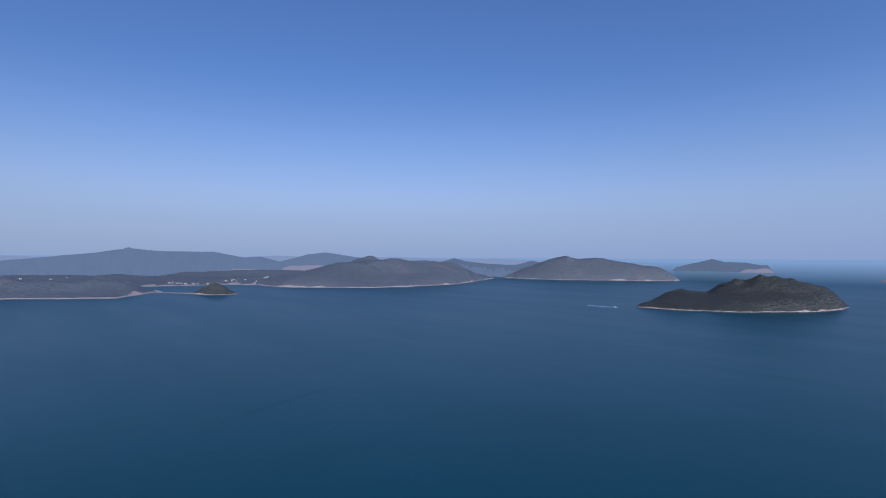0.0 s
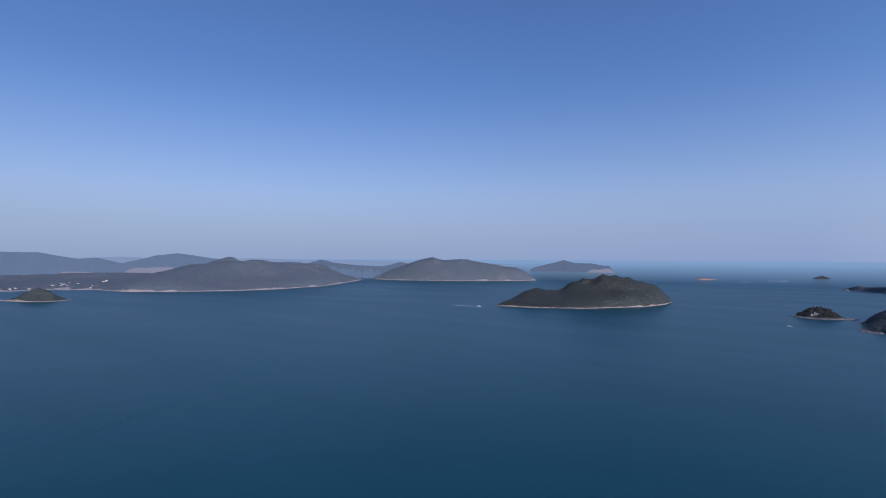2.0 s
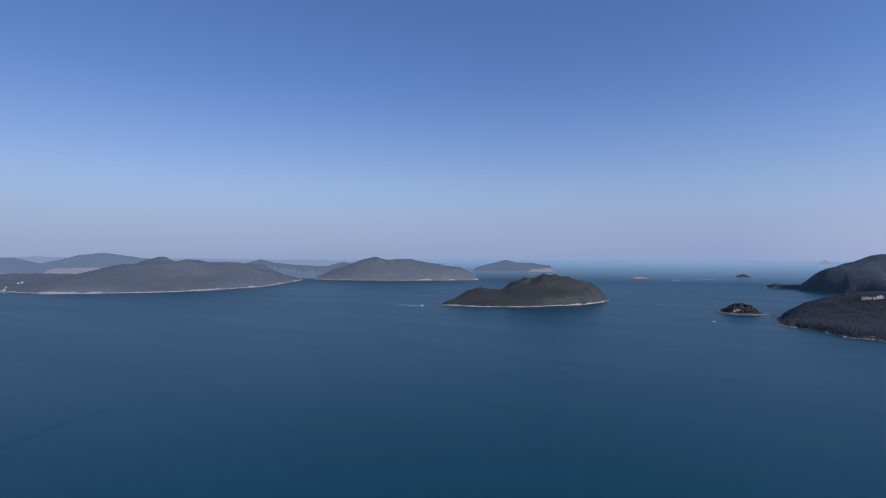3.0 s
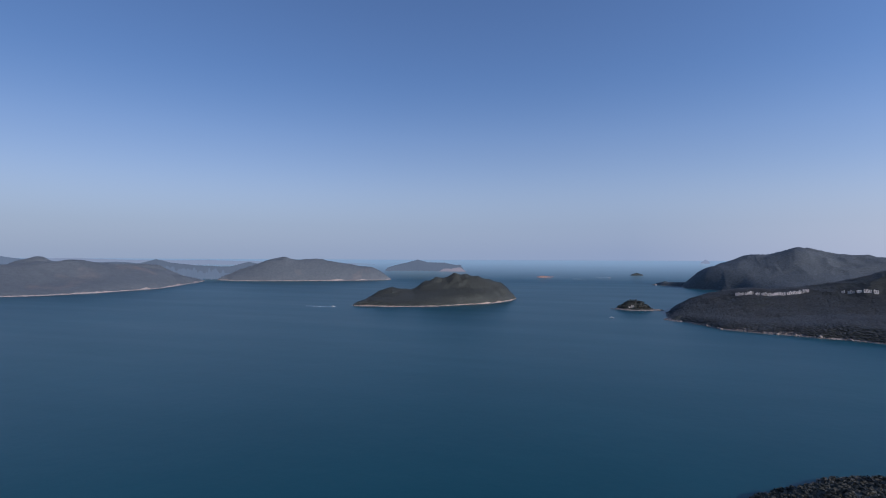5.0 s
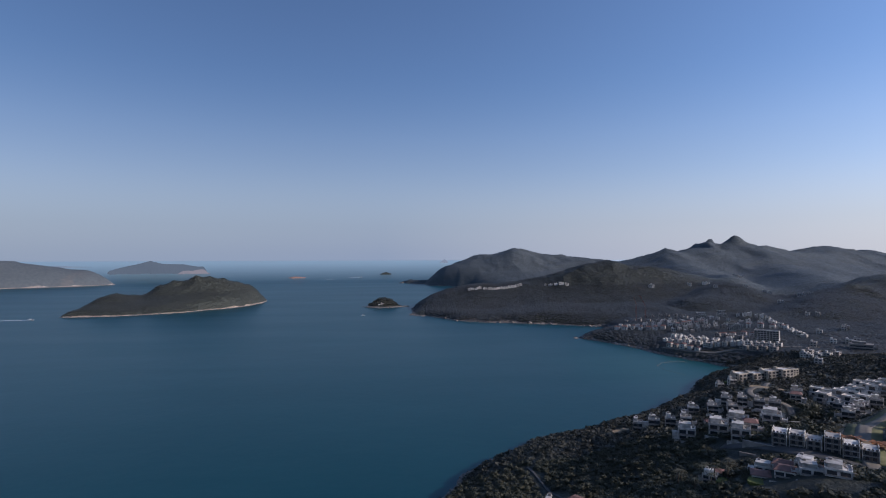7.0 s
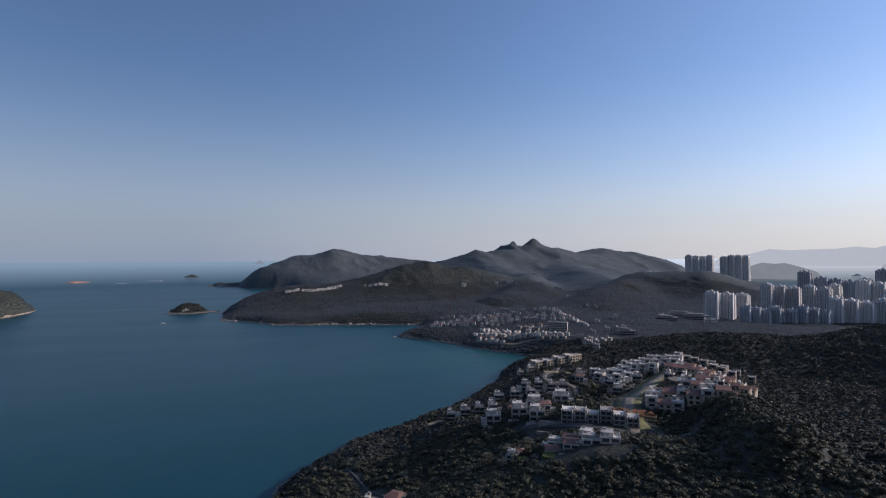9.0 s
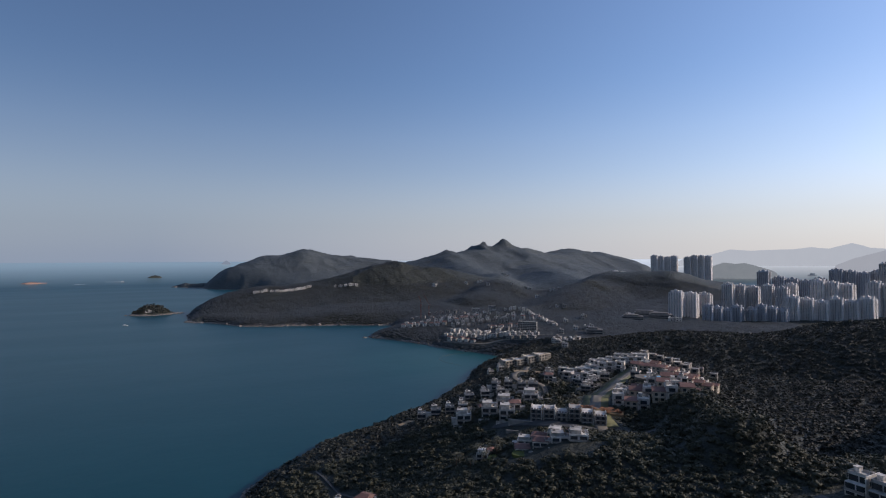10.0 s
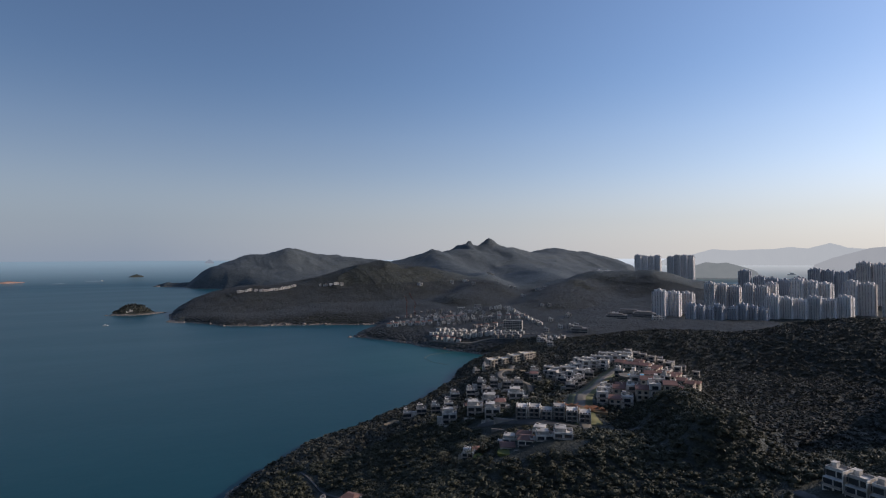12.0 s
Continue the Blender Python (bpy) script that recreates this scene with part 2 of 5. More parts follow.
FOAM = plain("wake_foam", (0.75, 0.78, 0.8), (0.5, 0.56, 0.6), 0.8, 0.3)
HULL = plain("boat_hull", (0.62, 0.62, 0.6), (0.4, 0.4, 0.4), 0.5, 0.5)
ORANGE = plain("rusted_roof_sheets", (0.36, 0.16, 0.07), (0.2, 0.1, 0.06), 0.85, 0.6)

ROCK_RED = plain("reddish_rock", (0.45, 0.27, 0.2), (0.3, 0.19, 0.15), 0.9, 0.05)

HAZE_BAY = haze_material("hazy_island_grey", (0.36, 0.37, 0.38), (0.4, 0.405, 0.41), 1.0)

ROOFING = plain("roof_screed", (0.7, 0.66, 0.59), (0.34, 0.31, 0.28), 0.9, 0.4, vary=0.4)
VERGE = plain("dry_grass_verge", (0.17, 0.16, 0.08), (0.09, 0.1, 0.045), 0.95, 0.25)

# ---- ground shapes ----
def at(bearing, dist, z=0.0):
    """Bearing in degrees to the right of +y, and metres."""
    return (dist * math.sin(radians(bearing)), dist * math.cos(radians(bearing)), z)


GRID = np.random.RandomState(7).rand(256, 256)


def lattice(x, y):
    xi, yi = np.floor(x).astype(int), np.floor(y).astype(int)
    u, v = x - xi, y - yi
    u, v = u * u * (3 - 2 * u), v * v * (3 - 2 * v)
    a, b, c, d = (GRID[(xi + i) % 256, (yi + j) % 256] for i, j in ((0, 0), (1, 0), (0, 1), (1, 1)))
    return (a * (1 - u) + b * u) * (1 - v) + (c * (1 - u) + d * u) * v - 0.5


def fractal(x, y, size, octaves=5, gain=0.5):
    s, amp = 0.0, 1.0
    for i in range(octaves):
        s = s + amp * lattice(x / size * 2 ** i + 17.3 * i, y / size * 2 ** i + 5.1 * i)
        amp *= gain
    return s


def creased(x, y, size, octaves=5):
    """Ridges and gullies."""
    s, amp = 0.0, 1.0
    x, y = x + 0.35 * size * fractal(x, y, size, 3), y + 0.35 * size * fractal(x + 99, y + 40, size, 3)
    for i in range(octaves):
        s = s + amp * (0.25 - np.abs(lattice(x / size * 2 ** i + 31.7 * i, y / size * 2 ** i + 11.9 * i)))
        amp *= 0.5
    return s


def inside_distance(x, y, coast):
    """Metres from the coast line, positive on land."""
    best = np.full(x.shape, 1e9)
    inside = np.zeros(x.shape, bool)
    for (ax, ay), (bx, by) in zip(coast, coast[1:] + coast[:1]):
        dx, dy = bx - ax, by - ay
        t = np.clip(((x - ax) * dx + (y - ay) * dy) / (dx * dx + dy * dy), 0, 1)
        best = np.minimum(best, np.hypot(x - ax - t * dx, y - ay - t * dy))
        if ay != by:
            inside ^= ((ay > y) != (by > y)) & (x < (bx - ax) * (y - ay) / (by - ay) + ax)
    return np.where(inside, best, -best)


class Land:
    def __init__(self, coast, base, bank, rough, size, wobble=8.0, cone=False):
        self.coast, self.base, self.bank, self.rough, self.size, self.wobble, self.cone = coast, base, bank, rough, size, wobble, cone
        self.ridges = []

    def ridge(self, width, *crest):
        """A crest through points (bearing, distance, height), falling off over width metres."""
        self.ridges += [(at(*a), at(*b), width) for a, b in zip(crest, crest[1:])]

    def height(self, x, y):
        x, y = np.asarray(x, float), np.asarray(y, float)
        wx = self.wobble * (fractal(x, y, 90, 4) * 2)
        wy = self.wobble * (fractal(x + 500, y - 300, 90, 4) * 2)
        d = inside_distance(x + wx, y + wy, self.coast)
        total = np.zeros(x.shape)
        for (ax, ay, az), (bx, by, bz), w in self.ridges:
            dx, dy = bx - ax, by - ay
            t = np.clip(((x - ax) * dx + (y - ay) * dy) / (dx * dx + dy * dy), 0, 1)
            q = np.hypot(x - ax - t * dx, y - ay - t * dy) / w
            h = (az + (bz - az) * t) * (np.maximum(0, 1 - 0.5 * q) if self.cone else 1 / (1 + q * q) ** 1.5)
            total = total + h ** 8
        top = np.maximum(total ** 0.125, self.base + fractal(x, y, 300, 3) * self.base * 0.6)
        top = top * (1 + self.rough * creased(x, y, self.size)) + fractal(x, y, 40, 4) * 3.0
        up = 1 - np.exp(-np.maximum(d, 0) / self.bank)
        return np.where(d > 0, 0.5 + top * up, np.maximum(-6.0, d * 0.4))


def steps(*spans):
    """Grid lines: (start, stop, step) spans joined end to end."""
    out = [np.arange(a, b, s) for a, b, s in spans]
    return np.concatenate(out + [[spans[-1][1]]])


def mesh_from_arrays(name, verts, faces, smooth=True):
    me = bpy.data.meshes.new(name)
    verts, faces = np.asarray(verts, np.float32), np.asarray(faces, np.int32)
    n, k = faces.shape
    me.vertices.add(len(verts))
    me.vertices.foreach_set("co", verts.ravel())
    me.loops.add(n * k)
    me.loops.foreach_set("vertex_index", faces.ravel())
    me.polygons.add(n)
    me.polygons.foreach_set("loop_start", np.arange(0, n * k, k, dtype=np.int32))
    me.polygons.foreach_set("use_smooth", np.full(n, smooth))
    me.update(calc_edges=True)
    return me


def land_object(name, land, xs, ys, material, label, category, kind="structure", lift=0.0):
    gx, gy = np.meshgrid(xs, ys, indexing="ij")
    z = land.height(gx, gy) + lift
    verts = np.stack([gx, gy, z], -1).reshape(-1, 3)
    idx = np.arange(len(xs) * len(ys)).reshape(len(xs), len(ys))
    f = np.stack([idx[:-1, :-1], idx[1:, :-1], idx[1:, 1:], idx[:-1, 1:]], -1).reshape(-1, 4)
    f = f[(verts[f, 2] > -2.5 + lift).any(1)]
    used = np.unique(f)
    new_id = np.full(len(verts), -1)
    new_id[used] = np.arange(len(used))
    me = mesh_from_arrays(name, verts[used], new_id[f])
    me.materials.append(material)
    return tagged(new(name, me), label, category, kind=kind)


# the sea: a disc whose far rim lifts to the horizon
RIM_IN, RIM_OUT = 3900.0, 4880.0


def sea_level(d):
    return EYE * max(0.0, (d - RIM_IN) / (RIM_OUT - RIM_IN)) ** 1.6


def sea(name, rs, material, label):
    n = 240
    ang = np.arange(n) * 2 * math.pi / n
    z = np.array([sea_level(r) for r in rs])
    verts = np.stack([np.outer(rs, np.sin(ang)), np.outer(rs, np.cos(ang)), np.repeat(z[:, None], n, 1)], -1).reshape(-1, 3)
    i, j = np.meshgrid(np.arange(len(rs) - 1), np.arange(n), indexing="ij")
    k = (j + 1) % n
    f = np.stack([i * n + j, i * n + k, (i + 1) * n + k, (i + 1) * n + j], -1).reshape(-1, 4)[:, ::-1]
    me = mesh_from_arrays(name, verts, f)
    me.materials.append(material)
    tagged(new(name, me), label, "sea", kind="structure")


sea("sea", np.concatenate([[1.0], np.arange(60, 600, 30), np.arange(600, 3840, 150), [3840.0]]), SEA, "calm blue-green sea with faint wind lanes")
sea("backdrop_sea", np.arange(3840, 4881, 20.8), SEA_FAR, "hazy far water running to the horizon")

# the mainland
main = Land([(-200, -1500), (-60, -500), (-10, 0), (10, 200), (30, 310), (55, 366), (66, 380), (84, 401), (118, 432), (155, 445), (211, 466),
             (250, 487), (307, 541), (369, 612), (419, 649), (482, 689), (455, 755), (434, 835), (411, 903), (374, 990), (409, 1037), (470, 1100),
             (485, 1159), (370, 1219), (279, 1264), (184, 1324), (107, 1466), (86, 1635), (110, 1780), (250, 1950), (450, 2150), (650, 2500),
             (560, 2850), (483, 2980), (299, 3176), (262, 3330), (310, 3600), (390, 3780), (560, 4000), (900, 4300), (1800, 4250), (2700, 3700),
             (3200, 3200), (3300, 2750), (3000, 2450), (2550, 2150), (2450, 1750), (2600, 1400), (2700, 900), (2500, -500)], 24.0, 45.0, 0.32, 230.0)
main.ridge(230, (3.2, 1690, 18), (4.6, 1720, 44), (9.7, 1740, 61), (17.5, 1800, 78), (20.4, 1850, 104), (23.4, 1900, 120), (26.3, 1950, 112), (31, 2050, 98))
main.ridge(420, (5.4, 3300, 39), (8, 3300, 92), (10.3, 3380, 150), (14.1, 3450, 184), (19.8, 3550, 154), (24.5, 3500, 124))
main.ridge(480, (26.5, 2950, 118), (29, 3000, 160), (31.5, 3150, 180), (34, 3300, 216), (37.7, 3350, 166), (41.5, 3900, 188), (45.2, 4100, 168), (48.5, 4000, 115))
main.ridge(58, (32.95, 3285, 252), (33.05, 3290, 264))
main.ridge(110, (34.8, 3300, 246), (35.1, 3300, 252), (36.4, 3320, 212))
main.ridge(260, (29.2, 3000, 162), (31, 2600, 112), (33, 2300, 80))
main.ridge(260, (37.5, 3300, 162), (40, 2650, 100), (42, 2200, 70))
main.ridge(240, (44, 2080, 70), (47, 2080, 88), (50.7, 2100, 98), (54.3, 2150, 68))
main.ridge(110, (22.5, 1080, 16), (30, 1080, 26), (36, 1250, 34), (42, 1450, 42))
main.ridge(90, (24.5, 375, 27), (30, 395, 37), (37, 470, 50), (38.5, 565, 46))
main.ridge(130, (14, 280, 20), (20, 195, 54), (45, 245, 66))
main.ridge(120, (35, 330, 52), (40, 330, 58), (46, 345, 58))
main.ridge(120, (45, 250, 66), (50, 430, 54), (48, 610, 49))
main.ridge(46, (50.5, 400, 68), (54, 310, 79), (57.5, 250, 88))
main.ridge(180, (45.2, 760, 35), (48.2, 770, 42), (53.7, 780, 46), (60.4, 790, 46), (64.1, 800, 55), (67.1, 800, 59), (69.5, 800, 61), (95, 820, 70))
main.ridge(150, (32, 1500, 46), (34, 1800, 68), (34.5, 2300, 96))
main.ridge(150, (41, 1420, 50), (43.5, 1750, 72), (45, 2050, 86))
# unseen ridge right of the view, added to shade the near slope
main.ridge(105, (82, 540, 118), (88, 490, 150), (98, 440, 150), (125, 360, 135))
main.ridge(150, (64, 230, 72), (80, 250, 78), (160, 250, 70))
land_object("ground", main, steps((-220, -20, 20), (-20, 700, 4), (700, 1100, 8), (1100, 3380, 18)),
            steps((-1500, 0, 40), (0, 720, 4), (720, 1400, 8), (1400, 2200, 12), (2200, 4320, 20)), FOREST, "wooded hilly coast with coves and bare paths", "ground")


def island(name, coast, ridges, width, material, label, base=6.0, bank=35.0, rough=0.34, size=150.0, step=7.0, wobble=10.0, lift=0.0, extra=(), cone=False):
    pts = [at(*c)[:2] for c in coast]
    ld = Land(pts, base, bank, rough, size, wobble, cone)
    ld.ridge(width, *ridges)
    for w, *crest in extra:
        ld.ridge(w, *crest)
    xs, ys = [p[0] for p in pts], [p[1] for p in pts]
    land_object(name, ld, np.arange(min(xs) - 30, max(xs) + 30, step), np.arange(min(ys) - 30, max(ys) + 30, step), material, label, "island", "", lift)
    return ld


NEAR_CREST = [(-28.2, 1800, 8), (-27.64, 1830, 19), (-26.08, 1870, 41), (-24.81, 1890, 50), (-23.32, 1910, 41), (-22.34, 1920, 42), (-21.14, 1935, 66), (-20.2, 1945, 80),
              (-19.05, 1950, 76), (-18.15, 1955, 90), (-17.04, 1960, 89), (-15.75, 1985, 80), (-14.5, 2010, 66), (-13.28, 2040, 60), (-12.1, 2080, 40), (-11.7, 2095, 24)]
near_island = island("island", [(-28.9, 1775), (-26, 1735), (-22, 1730), (-18.8, 1755), (-15, 1850), (-13, 1960), (-11.5, 2110), (-12.5, 2170), (-16, 2200), (-20, 2150), (-24, 2020), (-27.5, 1880)],
                     NEAR_CREST, 64, SCRUB, "scrub-covered rocky island with a pale shoreline", step=6.0, bank=14.0, size=110.0, rough=0.3, cone=True,
                     extra=((130, *[(b, d - 10, 0.62 * z) for b, d, z in NEAR_CREST]),))
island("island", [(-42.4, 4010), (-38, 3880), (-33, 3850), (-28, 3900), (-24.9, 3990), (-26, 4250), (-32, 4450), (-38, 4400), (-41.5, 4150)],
       [(-41, 4080, 48), (-39.2, 4120, 88), (-37.4, 4120, 122), (-36, 4120, 134), (-34, 4120, 136), (-32.6, 4120, 130), (-30.3, 4110, 112), (-27.2, 4080, 82), (-25.8, 4050, 45)], 240, HAZY_SCRUB,
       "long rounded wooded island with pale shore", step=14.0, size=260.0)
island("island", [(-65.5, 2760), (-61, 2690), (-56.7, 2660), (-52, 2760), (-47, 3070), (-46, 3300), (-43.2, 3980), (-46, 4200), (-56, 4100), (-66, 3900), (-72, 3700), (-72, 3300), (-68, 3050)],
       [(-64.2, 2900, 34), (-61.8, 3000, 72), (-59.2, 3150, 106), (-56.5, 3200, 116), (-53.7, 3250, 118), (-50.2, 3350, 98), (-47.7, 3450, 82), (-45, 3700, 48)], 300, HAZY_SCRUB,
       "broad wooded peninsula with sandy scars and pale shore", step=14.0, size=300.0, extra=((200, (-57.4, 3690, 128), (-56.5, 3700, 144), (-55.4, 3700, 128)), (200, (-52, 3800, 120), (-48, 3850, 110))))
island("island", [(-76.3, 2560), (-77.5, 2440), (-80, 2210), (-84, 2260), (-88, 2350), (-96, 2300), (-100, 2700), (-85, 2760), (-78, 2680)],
       [(-77.5, 2560, 14), (-79.5, 2480, 40), (-81.5, 2480, 50), (-85, 2520, 46), (-88, 2560, 52), (-97, 2560, 60)], 130, HAZY_SCRUB, "low wooded spit with pale rocks", step=9.0, size=200.0)
# the knoll at the end of the spit, tied to it by a sand bar
island("island", [(-69.3, 2300), (-70.6, 2262), (-72.4, 2275), (-73.6, 2345), (-76.6, 2500), (-76.8, 2530), (-73.2, 2390), (-71.2, 2385), (-69.8, 2350)],
       [(-70.4, 2315, 12), (-71.1, 2325, 34), (-71.8, 2330, 46), (-72.5, 2335, 34), (-73.2, 2350, 8)], 48, SCRUB, "small wooded knoll with pale rocks on a sand bar", 3.0, 18.0, step=6.0, size=90.0, wobble=5.0)
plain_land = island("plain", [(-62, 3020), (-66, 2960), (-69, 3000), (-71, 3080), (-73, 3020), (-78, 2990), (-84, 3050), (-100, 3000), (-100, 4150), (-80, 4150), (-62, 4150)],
                    [(-64, 3250, 40), (-68, 3300, 26), (-74, 3500, 22), (-80, 3700, 34), (-90, 3700, 40)], 260, HAZY_SCRUB, "low coastal plain with scattered hamlets under hazy hills", 7.0, 40.0, step=22.0, size=260.0, extra=((200, (-74, 4020, 46), (-69, 4000, 52), (-60, 4000, 60)),))
# the little island off the headland
islet = island("islet", [(-1.75, 1745), (-0.8, 1722), (0.4, 1716), (1.3, 1728), (1.95, 1742), (2.9, 1748), (2.9, 1756), (1.9, 1760), (1.2, 1795), (-0.4, 1800), (-1.5, 1775)],
               [(-1.1, 1758, 12), (-0.4, 1758, 22), (0.2, 1758, 25), (0.9, 1756, 19), (1.5, 1750, 8)], 26, FOREST, "small wooded islet with a pale rocky shore", 2.0, 9.0, 0.2, 50.0, 3.0, 4.0)

# the low point at the foot of the headland
island("point", [(3.0, 1500), (3.4, 1462), (4.2, 1448), (5.2, 1456), (6.0, 1480), (5.4, 1560), (3.8, 1570)],
       [(3.5, 1496, 6), (4.2, 1490, 11), (5.2, 1500, 14)], 28, FOREST, "low wooded point at the foot of the headland", 2.5, 10.0, 0.3, 50.0, 4.0, 5.0)


def on_rim(bearing, dist, half_w, half_d, top, name, label, material, seed):
    """A rock or low islet in the far water."""
    bv = np.random.RandomState(seed)
    n, rings, v = 28, 6, []
    z0 = sea_level(dist)
    for i in range(rings):
        u = i / (rings - 1)
        for k in range(n):
            a = 6.2832 * k / n
            s = (1 - u ** 1.8) * (1 + 0.22 * math.sin(3 * a + seed) + bv.uniform(-0.1, 0.1))
            v.append((s * half_w * math.cos(a), s * half_d * math.sin(a), -3 + (top + 3) * u * (1 + bv.uniform(-0.12, 0.12))))
    f = [(i * n + k, i * n + (k + 1) % n, (i + 1) * n + (k + 1) % n, (i + 1) * n + k) for i in range(rings - 1) for k in range(n)]
    me = mesh_from_arrays(name, v, f)
    me.materials.append(material)
    ob = tagged(new(name, me), label, "rock")
    x, y, _ = at(bearing, dist)
    ob.matrix_basis = pose(x, y, z0, 0, 0, -bearing)


on_rim(-8.84, 4190, 62, 22, 9, "sea_rock", "bare reddish sea rock in open water", ROCK_RED, 1)
on_rim(-8.0, 4195, 22, 10, 4, "sea_rock", "bare reddish sea rock in open water", ROCK_RED, 2)
on_rim(0.45, 4330, 42, 22, 17, "sea_rock", "dark scrub-topped sea rock in open water", SCRUB, 3)
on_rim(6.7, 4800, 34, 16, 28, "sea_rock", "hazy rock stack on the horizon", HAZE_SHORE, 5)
on_rim(2.15, 3560, 24, 16, 7, "sea_rock", "dark rocks off a wooded point", ROCK, 6)
for k, (rb, rd, rw) in enumerate(((2.05, 1772, 9), (2.4, 1768, 7), (2.75, 1764, 8), (-1.9, 1752, 6), (3.15, 1478, 9))):
    on_rim(rb, rd, rw, 5, 2.6, "sea_rock", "low dark rocks strung out from the headland", ROCK, 20 + k)
on_rim(20.3, 1062, 9, 4, 2.2, "sea_rock", "low rocks off the promontory", ROCK, 7)
on_rim(20.8, 1075, 6, 4, 1.8, "sea_rock", "low rocks off the promontory", ROCK, 8)
island("islet", [(1.9, 3600), (2.6, 3530), (3.8, 3480), (5.2, 3420), (5.6, 3470), (3.8, 3580), (2.4, 3650)],
       [(2.3, 3590, 14), (3.0, 3555, 24), (3.7, 3520, 20), (5.2, 3450, 26)], 45, FOREST, "low rocky point with scattered trees", 3.0, 12.0, 0.3, 70.0, 7.0, 6.0)
# ---- far ridges in the haze ----
def far_ridge(name, crest, base_el, material, label, dist=4820.0, depth=120.0, seed=0, jag=0.05):
    """A ridge of hills at the edge of sight: crest as (bearing, angle above eye level)."""
    b = np.arange(crest[0][0], crest[-1][0], 0.06)
    el = np.interp(b, [c[0] for c in crest], [c[1] for c in crest])
    el = el + jag * fractal(b * 3 + seed, b * 0 + seed, 4.0, 5)
    top = EYE + dist * np.tan(np.radians(el))
    low = EYE + dist * math.tan(radians(base_el)) - 6
    fade = np.minimum(1, np.minimum(b - b[0], b[-1] - b) / 0.5)
    top = low + (top - low) * np.maximum(fade, 0.02)
    rows, n = [], 7
    for i in range(n):
        u = i / (n - 1)
        z = low + (top - low) * (1 - (1 - u) ** 1.6) * (1 + (1 - u) * u * fractal(b * 8 + seed, b * 0 + 3 * u, 3.0, 4))
        d = dist - depth * (1 - u) * (1 + 0.5 * fractal(b * 6, b * 0 + u + seed, 2.0, 3))
        rows.append(np.stack([d * np.sin(np.radians(b)), d * np.cos(np.radians(b)), z], -1))
    rows.append(np.stack([(dist + 40) * np.sin(np.radians(b)), (dist + 40) * np.cos(np.radians(b)), np.full(len(b), low)], -1))
    v = np.concatenate(rows)
    m = len(b)
    i, j = np.meshgrid(np.arange(len(rows) - 1), np.arange(m - 1), indexing="ij")
    f = np.stack([i * m + j, i * m + j + 1, (i + 1) * m + j + 1, (i + 1) * m + j], -1).reshape(-1, 4)
    me = mesh_from_arrays(name, v, f)
    me.materials.append(material)
    return tagged(new(name, me), label, "hills", kind="structure")


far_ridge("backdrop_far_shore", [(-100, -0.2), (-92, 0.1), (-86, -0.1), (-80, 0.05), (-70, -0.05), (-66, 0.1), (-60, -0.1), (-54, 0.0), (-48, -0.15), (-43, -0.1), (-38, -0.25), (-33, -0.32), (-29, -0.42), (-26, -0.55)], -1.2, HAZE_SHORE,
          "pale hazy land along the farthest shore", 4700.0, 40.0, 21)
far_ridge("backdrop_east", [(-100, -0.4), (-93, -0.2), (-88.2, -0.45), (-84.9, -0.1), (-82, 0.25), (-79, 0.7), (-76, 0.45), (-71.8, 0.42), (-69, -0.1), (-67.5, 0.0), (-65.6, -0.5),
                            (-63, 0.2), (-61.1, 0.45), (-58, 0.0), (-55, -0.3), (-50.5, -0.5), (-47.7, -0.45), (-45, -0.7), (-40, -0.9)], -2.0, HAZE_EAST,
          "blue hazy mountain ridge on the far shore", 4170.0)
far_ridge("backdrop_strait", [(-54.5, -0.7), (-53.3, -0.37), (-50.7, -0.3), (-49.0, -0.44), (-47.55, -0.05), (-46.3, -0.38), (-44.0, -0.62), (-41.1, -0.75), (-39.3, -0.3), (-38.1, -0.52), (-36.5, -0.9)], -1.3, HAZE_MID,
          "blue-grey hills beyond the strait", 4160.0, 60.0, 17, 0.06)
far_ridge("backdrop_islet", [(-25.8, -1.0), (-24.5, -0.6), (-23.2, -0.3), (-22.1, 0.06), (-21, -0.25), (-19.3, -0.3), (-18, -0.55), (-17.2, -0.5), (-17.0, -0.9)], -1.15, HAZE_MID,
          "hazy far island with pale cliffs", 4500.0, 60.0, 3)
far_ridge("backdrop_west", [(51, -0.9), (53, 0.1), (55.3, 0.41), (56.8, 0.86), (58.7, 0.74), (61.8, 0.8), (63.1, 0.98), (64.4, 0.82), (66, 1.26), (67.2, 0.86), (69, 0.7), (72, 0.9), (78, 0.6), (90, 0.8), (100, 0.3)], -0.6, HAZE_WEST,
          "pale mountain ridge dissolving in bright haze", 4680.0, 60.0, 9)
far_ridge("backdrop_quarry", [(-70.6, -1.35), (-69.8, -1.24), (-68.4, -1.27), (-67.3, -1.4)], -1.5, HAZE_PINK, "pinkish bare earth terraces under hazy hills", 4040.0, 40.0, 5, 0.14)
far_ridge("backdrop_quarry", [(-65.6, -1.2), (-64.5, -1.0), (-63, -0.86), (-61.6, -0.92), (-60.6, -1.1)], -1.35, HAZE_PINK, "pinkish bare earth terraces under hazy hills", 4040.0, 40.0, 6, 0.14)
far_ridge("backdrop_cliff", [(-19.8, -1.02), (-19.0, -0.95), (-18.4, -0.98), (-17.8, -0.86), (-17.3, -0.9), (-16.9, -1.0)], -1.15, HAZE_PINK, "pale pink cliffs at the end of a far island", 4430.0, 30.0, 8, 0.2)
